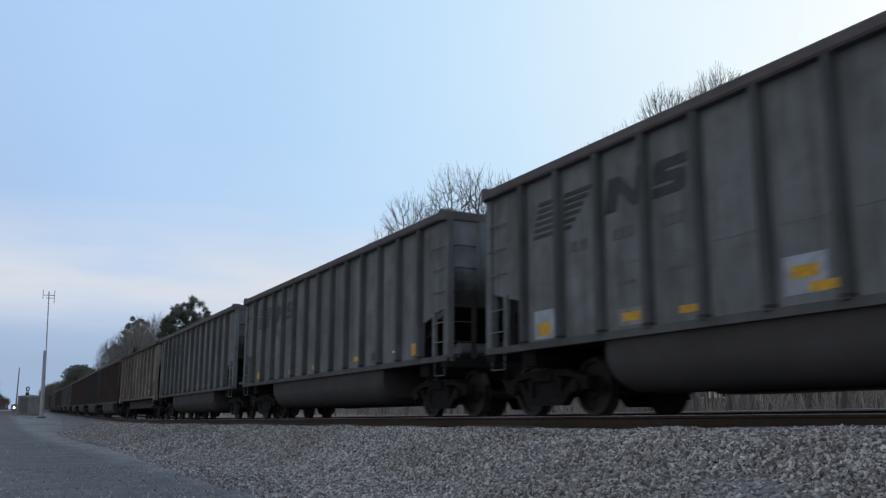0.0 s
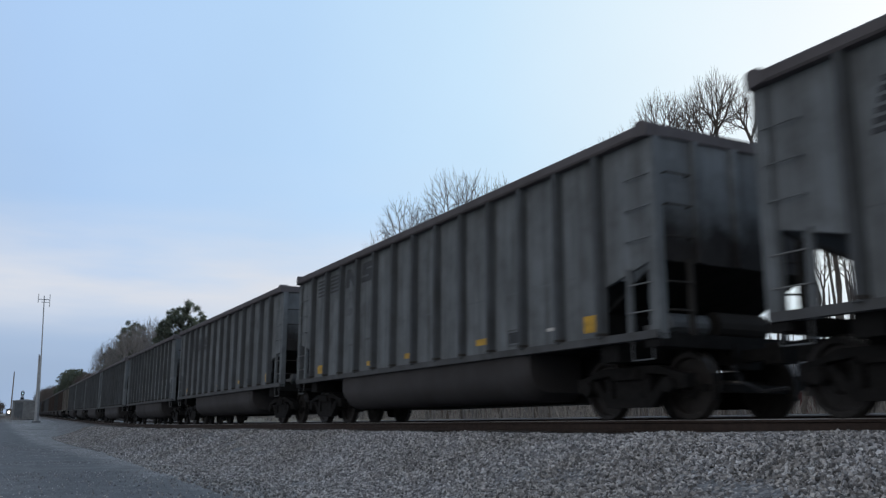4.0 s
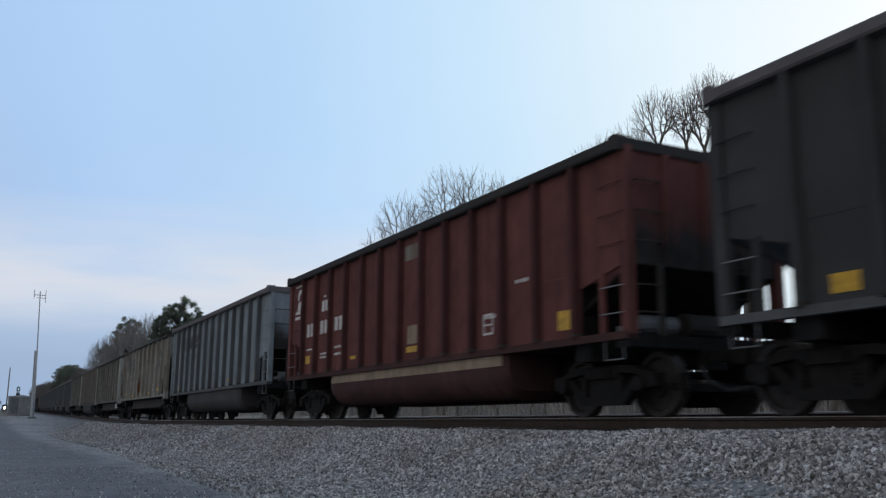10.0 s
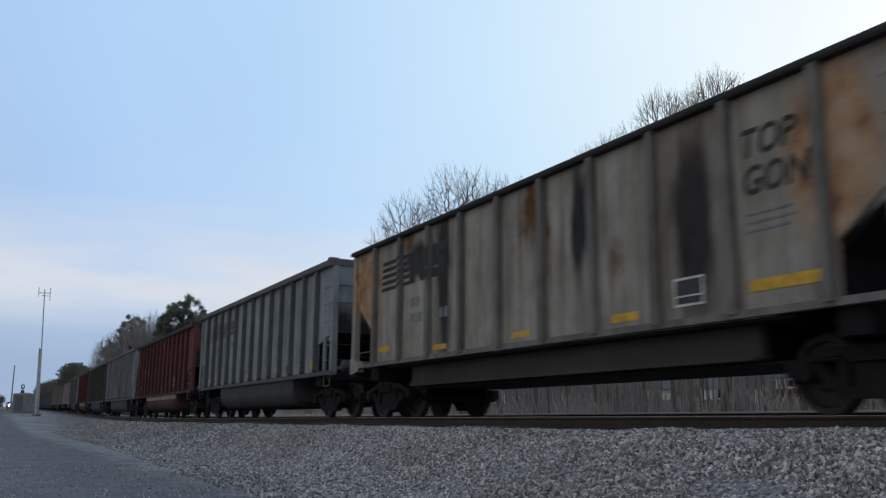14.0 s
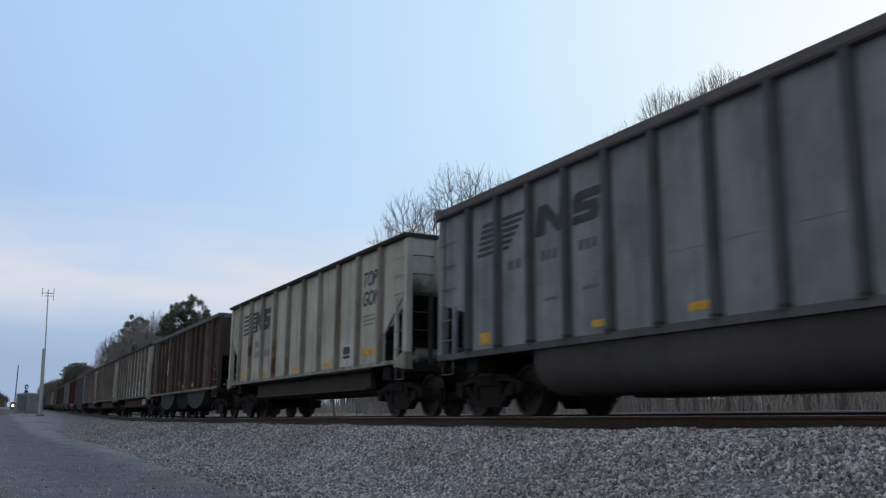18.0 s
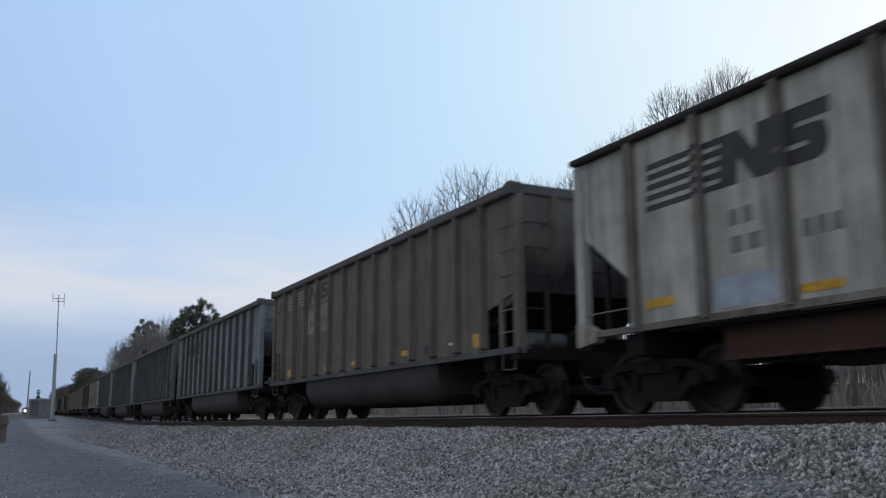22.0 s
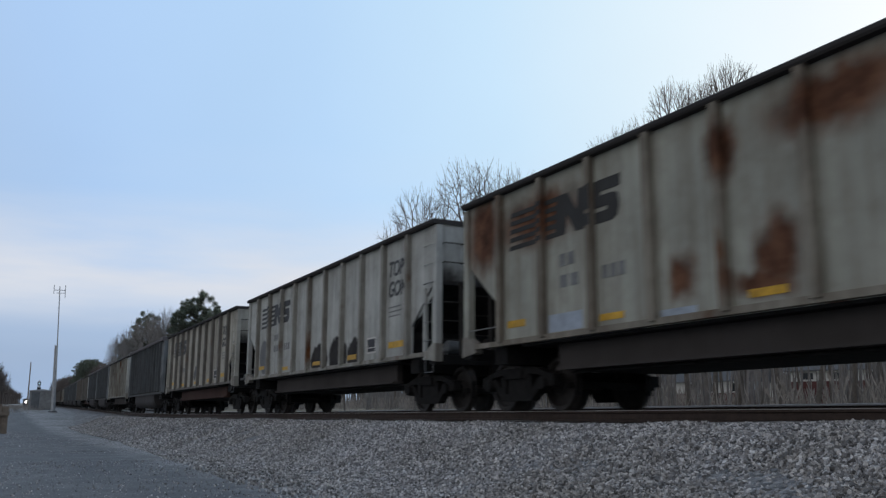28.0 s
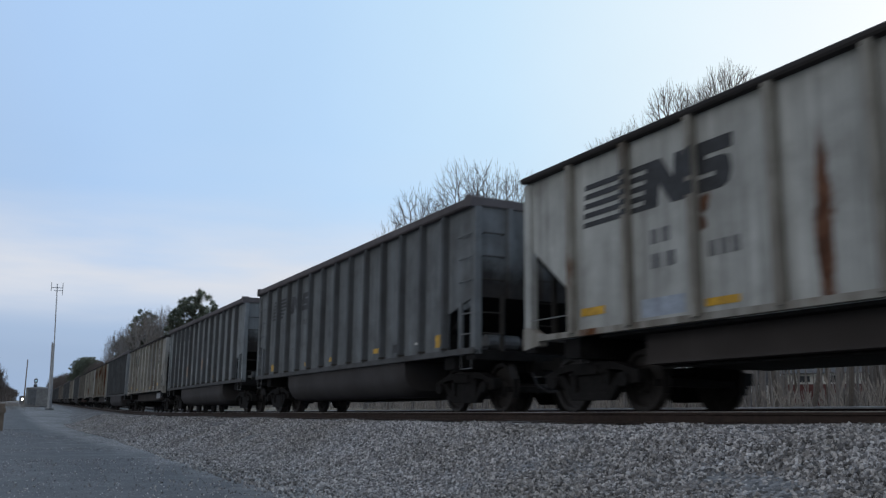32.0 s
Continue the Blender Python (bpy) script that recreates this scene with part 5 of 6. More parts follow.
# how far single cars stand off an even spacing, in metres
OFFSET = {-1: 0.14, 0: 0.07, 2: -0.1, 5: -0.38, 6: -0.5, 7: -0.15, 8: 0.14, 9: 0.15, 10: 0.31, 11: -0.04, 12: -0.26, 13: -0.05, 14: -0.05, 15: -0.12,
          19: 0.25, 20: 0.07, 26: -0.29, 27: -0.15, 31: 0.09, 32: -0.05, 33: 0.17, 34: 0.25, 35: 0.33, 36: 0.37, 38: -0.3}


def build_train():
    W, F = BAY, FBAY
    gt = "grey ribbed coal gondola with round tubs and a dark striped emblem"
    gw = "grey ribbed coal gondola with round tubs and a wide striped emblem"
    wt = "aged white smooth coal gondola with bold dark stripes and capitals"
    greys = {0: ("wedge", GREY), 1: ("wide", GREY_FADED), 2: ("wide", GREY_FADED), 3: ("wedge", GREY), 4: ("wide", GREY), 5: ("wedge", GREY), 10: ("wedge", GREY_BLUE),
             13: ("wide", GREY_LIGHT), 15: ("wedge", GREY_LIGHT), 21: ("wedge", GREY_BLUE), 22: ("wedge", GREY_BLUE), 23: ("wedge", GREY_DARK), 24: ("wedge", GREY_BLUE),
             27: ("wide", GREY_FADED), 28: ("wide", GREY_FADED), 30: ("wide", GREY), 34: ("wide", GREY_LIGHT), 36: ("wide", GREY_LIGHT), 37: ("wedge", GREY), 39: ("wedge", GREY)}
    extra = {0: [(1, 0.18, 0.85, 1.20, 1.66, BLUEPATCH, W), (3, 0.3, 0.95, 1.22, 1.46, DULL_PATCH, W), (3, 0.4, 0.85, 1.28, 1.40, YELLOW, W), (6, 0.1, 0.8, 1.28, 1.72, BLUEPATCH, W), (6, 0.22, 0.68, 1.46, 1.60, YELLOW, W)],
             1: [(3, 0.15, 0.35, 1.25, 2.45, PATCH, W), (3, 0.5, 0.9, 1.4, 2.3, PATCH, W), (4, 0.2, 0.5, 1.5, 2.5, PATCH, W)],
             13: [(6, 0.0, 1.0, 1.3, 3.66, RIB_DARK, W)]}
    for n, (style, mat) in greys.items():
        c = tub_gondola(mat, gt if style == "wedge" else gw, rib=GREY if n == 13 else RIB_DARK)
        tub_marks(c, style, more=extra.get(n, ()))
        CARS[n] = c
    splash(CARS[36], [(4, 0.1, 0.7, 1.55, 2.0, GRAFFITI[4], W), (5, 0.2, 0.7, 1.6, 2.1, PATCH, W), (7, 0.15, 0.85, 1.7, 2.2, GRAFFITI[4], W), (8, 0.2, 0.6, 1.9, 2.2, PATCH, W)], 36)
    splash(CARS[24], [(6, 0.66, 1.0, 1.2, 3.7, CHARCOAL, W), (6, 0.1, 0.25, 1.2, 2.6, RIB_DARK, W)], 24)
    for n in (7, 25):
        c = tub_gondola(TAN, "dusty tan coal gondola with grey repainted number patches", tub_mat=CHARCOAL, rib=TAN)
        tub_marks(c, "tan", more=[(3, 0.0, 0.9, 2.35, 3.08, DULL_PATCH, W), (4, 0.05, 1.0, 2.35, 3.08, DULL_PATCH, W), (3, 0.0, 0.95, 3.20, 3.74, DULL_PATCH, W), (4, 0.05, 1.0, 3.20, 3.74, DULL_PATCH, W),
                                  (0, 0.35, 0.72, 3.38, 3.62, DULL_PATCH if n == 7 else INK, W)])
        CARS[n] = c
    CARS[12] = tub_gondola(CHARCOAL, "charcoal repainted coal gondola with yellow reflectors", tub_mat=CHARCOAL, cap=CAP, rib=CHARCOAL)
    tub_marks(CARS[12], None)
    for n in (11, 14):
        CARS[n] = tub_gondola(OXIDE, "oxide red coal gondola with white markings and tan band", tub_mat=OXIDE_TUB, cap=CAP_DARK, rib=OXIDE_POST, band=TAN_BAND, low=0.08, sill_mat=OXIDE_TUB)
        red_marks(CARS[n])
    CARS[19] = lobe_hopper("dark brown hopper with pale posts and rounded bays")
    H = 2 * HALF / 15
    painted(CARS[19], "emblem_stripes", "lobe_a", [stripe(1.12, 2.72, 2.84 + 0.14 * k, 0.075, 2.84, 0.08) for k in range(5)], DUST, LOBE_POSTS[1:2], 0.055)
    painted(CARS[19], "emblem_block", "lobe_n", block_zigzag(2.74, 3.70, 2.86, 3.50, 0.30, 0.25), DUST, LOBE_POSTS[2:3], 0.055)
    painted(CARS[19], "emblem_block", "lobe_s", block_curl(3.80, 4.66, 2.86, 3.50, 0.28, 0.22), DUST, LOBE_POSTS[3:4], 0.055)
    bars(CARS[19], INK_FAINT, 3, 2.1, 2, 0.2, 0.35, 0.95, H, "n")
    bars(CARS[19], INK_FAINT, 2, 1.55, 1, 0.05, 0.1, 0.9, H, "n")
    bars(CARS[19], PATCH, 2, 1.42, 1, 0.05, 0.1, 0.8, H, "n")
    bars(CARS[19], PATCH, 3, 1.6, 1, 0.06, 0.1, 0.9, H, "n")
    bars(CARS[19], PATCH, 3, 1.44, 1, 0.06, 0.1, 0.9, H, "n")
    plates(CARS[19], [(3, 0.25, 1.0, 2.0, 2.74, WHITE, H), (4, 0.0, 0.9, 2.0, 2.74, WHITE, H), (1, 0.3, 0.85, 1.36, 1.56, YELLOW, H), (4, 0.1, 0.7, 1.3, 1.4, YELLOW, W), (7, 0.1, 0.8, 1.3, 1.42, YELLOW, W),
                      (9, 0.1, 0.8, 1.3, 1.42, YELLOW, W), (6, 0.1, 0.9, 1.4, 1.6, INK_FAINT, W)])
    whites = {6: (DULL, RIB_RUST, None, None), 8: (DULL, RIB_RUST, None, CHALK), 9: (WORN, RIB_PALE, None, TUB), 16: (SMEARED, RIB_RUST, None, None),
              17: (RUSTY, RIB_RUST, None, None), 18: (SCRAWLED, RIB_RUST, BEAM_RED, PATCH), 20: (PALE, RIB_PALE, None, None), 26: (WHITE, RIB_RUST, BEAM_RED, PATCH),
              29: (WHITE, RIB_PALE, None, None), 31: (CREAM, RIB_RUST, BEAM_RED, None), 32: (SCUFFED, RIB_PALE, None, None), 33: (BLOTCHED, BLOTCHED_POST, None, BLUEPATCH),
              35: (WASHED, RIB_PALE, None, PATCH), 38: (SPOTTED, RIB_PALE, None, None)}
    names = {CREAM: "cream smooth coal gondola with rust streaks and dark capitals", RUSTY: "heavily rusted white coal gondola with a faded emblem",
             WORN: "worn brownish coal gondola with faded stripes", WHITE: wt, PALE: "pale grey-green coal gondola with bold dark stripes", DULL: "dull grimy white coal gondola with bold dark stripes",
             SMEARED: "white coal gondola with orange stains and black smears", SCRAWLED: "cream coal gondola with pale blue graffiti along its sill",
             SCUFFED: "aged white coal gondola with black scuffs along its sill", BLOTCHED: "white coal gondola with large brown rust blotches",
             WASHED: "white coal gondola with broad grey stains", SPOTTED: "aged white coal gondola with small rust spots"}
    for n, (mat, rib, beam, tag) in whites.items():
        CARS[n] = flat_gondola(mat, names[mat], rib, beam, tag)
        flat_marks(CARS[n], INK if n not in (16, 17, 33) else CHARCOAL)
    g = GRAFFITI
    plates(CARS[35], [(4, 0.2, 0.5, 1.7, 1.95, INK, F)])
    splash(CARS[31], [(5, 0.05, 0.45, 1.45, 1.85, g[5], F), (5, 0.5, 0.95, 1.5, 1.95, g[5], F), (5, 0.25, 0.75, 1.7, 2.05, g[5], F)], 31)
    splash(CARS[6], [(6, 0.0, 1.0, 1.3, 2.0, PATCH, F), (5, 0.0, 1.0, 1.3, 1.9, PATCH, F)], 6)
    plates(CARS[33], [(2, 0.0, 0.8, 1.22, 1.5, BLUEPATCH, F), (4, 0.0, 0.6, 1.2, 1.3, BLUEPATCH, F), (9, 0.2, 0.8, 1.2, 1.5, BLUEPATCH, F)])
    plates(CARS[38], [(2, 0.1, 0.85, 1.25, 1.5, BLUEPATCH, F)])
    plates(CARS[26], [(2, 0.0, 0.9, 1.25, 1.62, BLUEPATCH, F)])
    # the cars already passed; the far ones' dimness is put into dark paint
    lead = {-1: GREY, -2: GREY, -3: WORN, -4: BROWN, -5: CHARCOAL, -6: BROWN, -7: BROWN, -8: GREY, -9: TAN, -10: CHARCOAL, -11: BROWN, -12: GREY, -13: TAN, -14: BROWN}
    for n, mat in lead.items():
        if mat in (WHITE, WORN):
            CARS[n] = flat_gondola(mat, names[mat], RIB_RUST, rungs=n > -4)
            flat_marks(CARS[n])
        else:
            CARS[n] = tub_gondola(mat, "coal gondola with round tubs in %s" % ("grey paint" if mat in (GREY, GREY_LIGHT) else "paint darkened for distance"), rib=RIB_DARK if mat in (GREY, TAN) else mat, rungs=n > -4)
            tub_marks(CARS[n], "wedge" if n in (-1, -2, -4) else None)


build_train()


# ---- bare trees ----
def grow(seed, height, width, tips, thin, deep=0.30, bole=0.40):
    """A leafless tree whose limbs fork again and again until they reach twig ends spread over a rounded crown: verts and faces of trunk and crown."""
    rnd = random.Random(seed)
    store = {"trunk": ([], []), "crown": ([], [])}

    def seg(p, q, r0, r1, where, n):
        V, F = store[where]
        d = (q - p).normalized()
        a = d.orthogonal().normalized()
        b = d.cross(a)
        base = len(V)
        for c, r in ((p, r0), (q, r1)):
            for k in range(n):
                t = math.tau * k / n
                V.append(tuple(c + (a * math.cos(t) + b * math.sin(t)) * r))
        for k in range(n):
            j = (k + 1) % n
            F.append((base + k, base + j, base + n + j, base + n + k))

    def bough(p, q, r0, r1, where, n, sag):
        """Two lengths with a slight upward bow."""
        far = (q - p).length
        m = (p + q) / 2 + Vector((rnd.gauss(0, 0.05), rnd.gauss(0, 0.05), -sag)) * far
        seg(p, m, r0, (r0 + r1) / 2, where, n)
        seg(m, q, (r0 + r1) / 2, r1, where, n)

    def fork(p, pts):
        n = len(pts)
        r = thin * n ** 0.42
        if n == 1:
            bough(p, pts[0], r, r * 0.6, "crown", 3, 0.05)
            return
        cen = sum(pts, Vector()) / n
        q = p + (cen - p) * (rnd.uniform(0.16, 0.26) if n > 60 else rnd.uniform(0.26, 0.40))
        bough(p, q, r, r * 0.92, "trunk" if n > 90 else "crown", 6 if n > 60 else 4 if n > 8 else 3, 0.03)
        d = (q - p).normalized()
        axes = []
        for _ in range(3):
            a = Vector((rnd.gauss(0, 1), rnd.gauss(0, 1), rnd.gauss(0, 0.6)))
            a = (a - d * a.dot(d)).normalized()
            axes.append((sum(((v - cen).dot(a)) ** 2 for v in pts), a))
        axis = max(axes, key=lambda v: v[0])[1]
        pts = sorted(pts, key=lambda v: (v - cen).dot(axis))
        k = min(n - 1, max(1, int(n * rnd.uniform(0.3, 0.7))))
        fork(q, pts[:k])
        fork(q, pts[k:])

    rz = height * deep
    ends = []
    while len(ends) < tips:
        d = Vector((rnd.gauss(0, 1), rnd.gauss(0, 1), rnd.gauss(0, 1))).normalized()
        if d.z > -0.45:
            k = rnd.random() ** 0.26 * (1 + 0.13 * noise.noise(d * 2.2 + Vector((seed, 0, 0))))
            ends.append(Vector((d.x * k * width / 2, d.y * k * width / 2, height - rz + d.z * k * rz)))
    fork_at = Vector((rnd.gauss(0, 0.2), rnd.gauss(0, 0.2), height * bole))
    r0 = thin * tips ** 0.42
    bough(Vector((0, 0, -0.3)), fork_at, r0 * 1.35, r0 * 1.02, "trunk", 8, 0.0)
    fork(fork_at, ends)
    return store


def raw_mesh(name, V, F, material, smooth=False):
    me = bpy.data.meshes.new(name)
    me.from_pydata(V, [], F)
    me.materials.append(material)
    return me


# slender and broad kinds for the near wood, a paler bushy kind further along, and thick-twigged plain kinds for the far belts
TREES = []
for sd, h, w, tips, thin, bark, twig in ((3, 20.0, 3.8, 350, 0.0105, BARK, TWIG), (8, 20.0, 3.4, 310, 0.0105, BARK, TWIG), (14, 20.0, 4.2, 360, 0.0105, BARK, TWIG),
                                         (21, 22.0, 6.2, 290, 0.0135, BARK, TWIG), (26, 22.0, 5.8, 270, 0.0135, BARK, TWIG), (33, 22.0, 6.6, 300, 0.0135, BARK, TWIG),
                                         (5, 14.0, 6.0, 620, 0.013, SAPLING, SAPLING), (11, 14.0, 5.4, 560, 0.013, SAPLING, SAPLING)):
    reach = 0.62 * w / h
    g = grow(sd, h, w, tips, thin, reach, 1 - 2.05 * reach)
    TREES.append((h, raw_mesh("trunk", *g["trunk"], bark), raw_mesh("crown", *g["crown"], twig)))
BELT_TREES = []
for sd in (17, 18, 19):
    g = grow(sd, 10.0, 5.0, 170, 0.03, 0.42, 0.2)
    BELT_TREES.append((10.0, g["trunk"], g["crown"]))


def bare_tree(kind, x, y, height, turn, label="leafless deciduous tree with fine upright twigs"):
    h, trunk, crown = TREES[kind]
    t = tagged(new("bare_tree"), label, "tree", "bare trees behind the tracks")
    part("trunk", trunk, BARK, t)
    part("crown", crown, TWIG, t, "bare brown twigs")
    t.matrix_basis = pose(x, y, ground_z(x, y) - 0.1, 0, 0, turn) @ Matrix.Scale(height / h, 4)
    return t


# the trees whose tops show over the cars: where the top stands along the line, and its height
TOPS = ((74.6, 20.2, 4), (70.2, 21.9, 3), (65.6, 20.6, 5), (61.9, 22.3, 4), (57.5, 21.0, 3), (53.9, 19.6, 5), (49.6, 18.0, 4), (46.0, 17.6, 0),
        (42.9, 18.6, 1), (40.7, 18.7, 0), (38.8, 18.9, 2), (36.3, 20.1, 0), (34.4, 19.1, 1), (33.0, 19.3, 2), (32.0, 19.7, 0), (30.2, 18.2, 1), (28.2, 16.6, 2), (26.2, 16.4, 1),
        (24.7, 15.6, 0), (22.6, 14.6, 2))
for i, (y, top, kind) in enumerate(TOPS):
    x = 33.0 + 0.5 * math.sin(i * 2.3)
    bare_tree(kind, x, y * x / 33.0, 0.9 + (top - 0.9) * x / 33.0 - ground_z(x, y), (i * 137) % 360)


def woodland():
    """More of the wood behind, lower than the cars' tops from the road."""
    rnd = random.Random(77)
    for i in range(46):
        y = 8 + 3.4 * i + rnd.uniform(-1.2, 1.2)
        x = rnd.uniform(27, 46) + bend(y)
        room = 0.9 + math.hypot(x, y) * 0.27 - 3.2
        if 50 < y < 80 or 28 < y < 46:
            room *= 0.98
        bare_tree(rnd.randrange(6), x, y, min(rnd.uniform(9, 14), room), rnd.uniform(0, 360), "slender leafless tree in the wood")


woodland()


def brush(name, count, seed, place, height, label, material=SHRUB, lean_by=0.22):
    """Thin upright stems, one mesh."""
    rnd = random.Random(seed)
    V, F = [], []
    for _ in range(count):
        x, y = place(rnd)
        z = ground_z(x, y) - 0.05
        h = height * rnd.uniform(0.4, 1.2)
        for _ in range(5):
            dx, dy = rnd.gauss(0, lean_by * h), rnd.gauss(0, lean_by * h)
            w = 0.012 + 0.012 * h
            b = len(V)
            ox, oy = rnd.gauss(0, 0.25), rnd.gauss(0, 0.25)
            for k in range(3):
                a = math.tau * k / 3
                V.append((x + ox + w * math.cos(a), y + oy + w * math.sin(a), z))
            for k in range(3):
                a = math.tau * k / 3
                V.append((x + ox + dx + 0.3 * w * math.cos(a), y + oy + dy + 0.3 * w * math.sin(a), z + h * rnd.uniform(0.8, 1.1)))
            for k in range(3):
                j = (k + 1) % 3
                F.append((b + k, b + j, b + 3 + j, b + 3 + k))
    return tagged(new(name, raw_mesh(name, V, F, material)), label, "undergrowth", kind="stuff")


brush("undergrowth", 1500, 4, lambda r: (r.uniform(27, 50), r.uniform(6, 150)), 1.1, "brown leafless undergrowth along the wood's edge")
brush("saplings", 380, 5, lambda r: (r.uniform(28, 54), r.uniform(5, 170)), 6.0, "thin grey saplings in the wood", STEM, 0.05)
brush("thicket", 2600, 15, lambda r: (r.uniform(74, 98), r.uniform(4, 190)), 5.5, "grey-brown leafless thicket deep in the wood", STEM, 0.08)
brush("dry_weeds", 900, 6, lambda r: (r.uniform(-14, -4.5), r.uniform(40, 200)), 0.9, "dry brown weeds beside the gravel")


brush("roadside_weeds", 500, 9, lambda r: (r.uniform(-6.0, 5.2), r.uniform(96, 200)), 0.5, "dry brown weeds past the end of the gravel")


# ---- pines ----
def pine(x, y, height, width, seed, label, low=0.3):
    rnd = random.Random(seed)
    t = tagged(new("pine_tree"), label, "tree")
    bm = bmesh.new()
    tube(bm, (0, 0, -0.2), (0.1, 0.1, height * 0.93), height * 0.016, 0.04, 9)
    V, F = [], []
    rz = height * (1 - low) / 2
    for _ in range(int(62 * width)):
        d = Vector((rnd.gauss(0, 1), rnd.gauss(0, 1), rnd.gauss(0, 1))).normalized()
        k = rnd.random() ** 0.33 * (1 + 0.2 * noise.noise(d * 2.5 + Vector((seed * 3.1, 0, 0))) * 0.6)
        c = Vector((d.x * k * width / 2, d.y * k * width / 2, height * low + rz + d.z * k * rz))
        z = max(height * low * 0.8, c.z - math.hypot(c.x, c.y) * 0.6)
        tube(bm, (0, 0, z), c, 0.045, 0.012, 4)
        size = rnd.uniform(0.38, 0.66)
        for _ in range(56):
            e = Vector((rnd.gauss(0, 1), rnd.gauss(0, 1), rnd.gauss(0.25, 0.8))).normalized()
            f = e.orthogonal().normalized() * 0.055
            p, q = c + e * size * rnd.uniform(0.0, 0.5), c + e * size * rnd.uniform(0.75, 1.15)
            b = len(V)
            V.extend((tuple(p + f), tuple(p - f), tuple(q)))
            F.append((b, b + 1, b + 2))
    part("trunk", bm, BARK, t)
    part("crown", raw_mesh("crown", V, F, NEEDLE), NEEDLE, t, "dark green needle tufts")
    t.matrix_basis = pose(x, y, ground_z(x, y), 0, 0, rnd.uniform(0, 360))
    return t


pine(19.2, 96.0, 13.4, 6.0, 1, "tall dark green pine with a rounded crown", 0.25)
pine(21.6, 98.0, 11.6, 4.6, 2, "dark green pine beside a taller one", 0.25)
pine(18.2, 124.0, 14.0, 4.6, 3, "dark green pine among bare trees", 0.25)
pine(16.6, 127.0, 10.6, 5.0, 4, "lower dark green pine among bare trees", 0.15)
for i, (x, top) in enumerate(((23.0, 13.6), (22.0, 14.4), (21.0, 15.0), (20.1, 15.5), (19.2, 15.4), (18.0, 14.6), (16.9, 13.7), (15.9, 12.9), (15.0, 12.0), (14.3, 10.6))):
    y = 121.0 + 3 * math.sin(i * 1.9)
    bare_tree((6, 7)[i % 2], x, y, top - ground_z(x, y), (i * 101) % 360, "leafless tree in the wood along the line")


def far_wood(name, spots, seed, label):
    """A distant belt of leafless trees, joined."""
    rnd = random.Random(seed)
    V, F = [], []
    for x, y, h in spots:
        hh, trunk, crown = rnd.choice(BELT_TREES)
        for pts, faces in (trunk, crown):
            b = len(V)
            k, a = h / hh, rnd.uniform(0, math.tau)
            ca, sa = math.cos(a) * k, math.sin(a) * k
            z0 = ground_z(x, y) - 0.2
            V.extend((px * ca - py * sa + x, px * sa + py * ca + y, pz * k + z0) for px, py, pz in pts)
            F.extend(tuple(i + b for i in f) for f in faces)
    return tagged(new(name, raw_mesh(name, V, F, TWIG)), label, "woods", kind="stuff")


def belt(step, y0, y1, off, deep, tops, seed):
    """Spots of a wood edge that follows the line off metres to its side; tops gives the height of the tree tops along it."""
    rnd = random.Random(seed)
    spots, y = [], y0
    while y < y1:
        for row in range(3):
            x = TRACK_X + off + math.copysign(row * deep / 3 + rnd.uniform(0, deep / 3), off) + bend(y)
            yy = y + rnd.uniform(-0.5, 0.5) * step
            h = np.interp(yy, [a for a, _ in tops], [b for _, b in tops]) - ground_z(x, yy) - rnd.uniform(0, 1.6)
            spots.append((x, yy, float(h)))
        y += step * (1 + (y - y0) / 260)
    return spots


RIGHT_TOPS = ((140, 12.0), (200, 14.6), (252, 17.4), (290, 17.8), (318, 19.8), (378, 22.6), (396, 20.4), (494, 23.6), (597, 27.5), (1000, 39.0))
LEFT_TOPS = ((200, 17.5), (286, 18.6), (336, 18.4), (400, 17.0), (464, 16.0), (858, 21.5))
far_wood("far_woods", belt(4.0, 150, 1000, 8.5, 10.0, RIGHT_TOPS, 2), 2, "distant leafless woods along the line")
far_wood("far_woods", belt(4.0, 225, 860, -18.0, 12.0, LEFT_TOPS, 3), 3, "distant leafless woods across the gravel lot")
for i in range(7):
    y = 316 + 10 * i
    x = TRACK_X + 9.5 + bend(y) + 1.2 * math.sin(i * 2.1)
    pine(x, y, float(np.interp(y, [a for a, _ in RIGHT_TOPS], [b for _, b in RIGHT_TOPS])) + 0.3 - ground_z(x, y), 8.5, 30 + i, "dense dark evergreen in a clump along the line", 0.02)


# ---- beside the line ----
def radio_mast(x, y):
    m = tagged(new("radio_mast"), "tall slim galvanised radio mast with dipole antennas", "mast")
    part("lower_pole", tube(bmesh.new(), (0, 0, 0), (0, 0, 6.8), 0.15, 0.13, 12), GALV, m)
    part("upper_pole", tube(bmesh.new(), (0.16, 0, 0.2), (-0.05, 0, 13.0), 0.075, 0.05, 10), GALV, m)
    part("conduit", tube(bmesh.new(), (-0.16, 0, 0.1), (-0.16, 0, 6.9), 0.04, n=6), GALV, m)
    bm = bmesh.new()
    tube(bm, (-0.6, 0, 12.6), (0.5, 0, 12.6), 0.035, n=6)
    tube(bm, (-0.35, 0, 12.3), (0.5, 0, 12.3), 0.03, n=6)
    part("cross_arm", bm, GALV, m)
    for ax, z0, z1 in ((-0.6, 12.2, 13.15), (0.5, 11.8, 13.15)):
        part("dipole", tube(bmesh.new(), (ax, 0, z0), (ax, 0, z1), 0.035, n=6), GALV, m)
    part("base_plate", boxes((-0.4, 0.4, -0.4, 0.4, -0.1, 0.15)), BOXGREY, m)
    m.matrix_basis = pose(x, y, ground_z(x, y), 0, -1.2, 0)


radio_mast(5.9, 100.0)


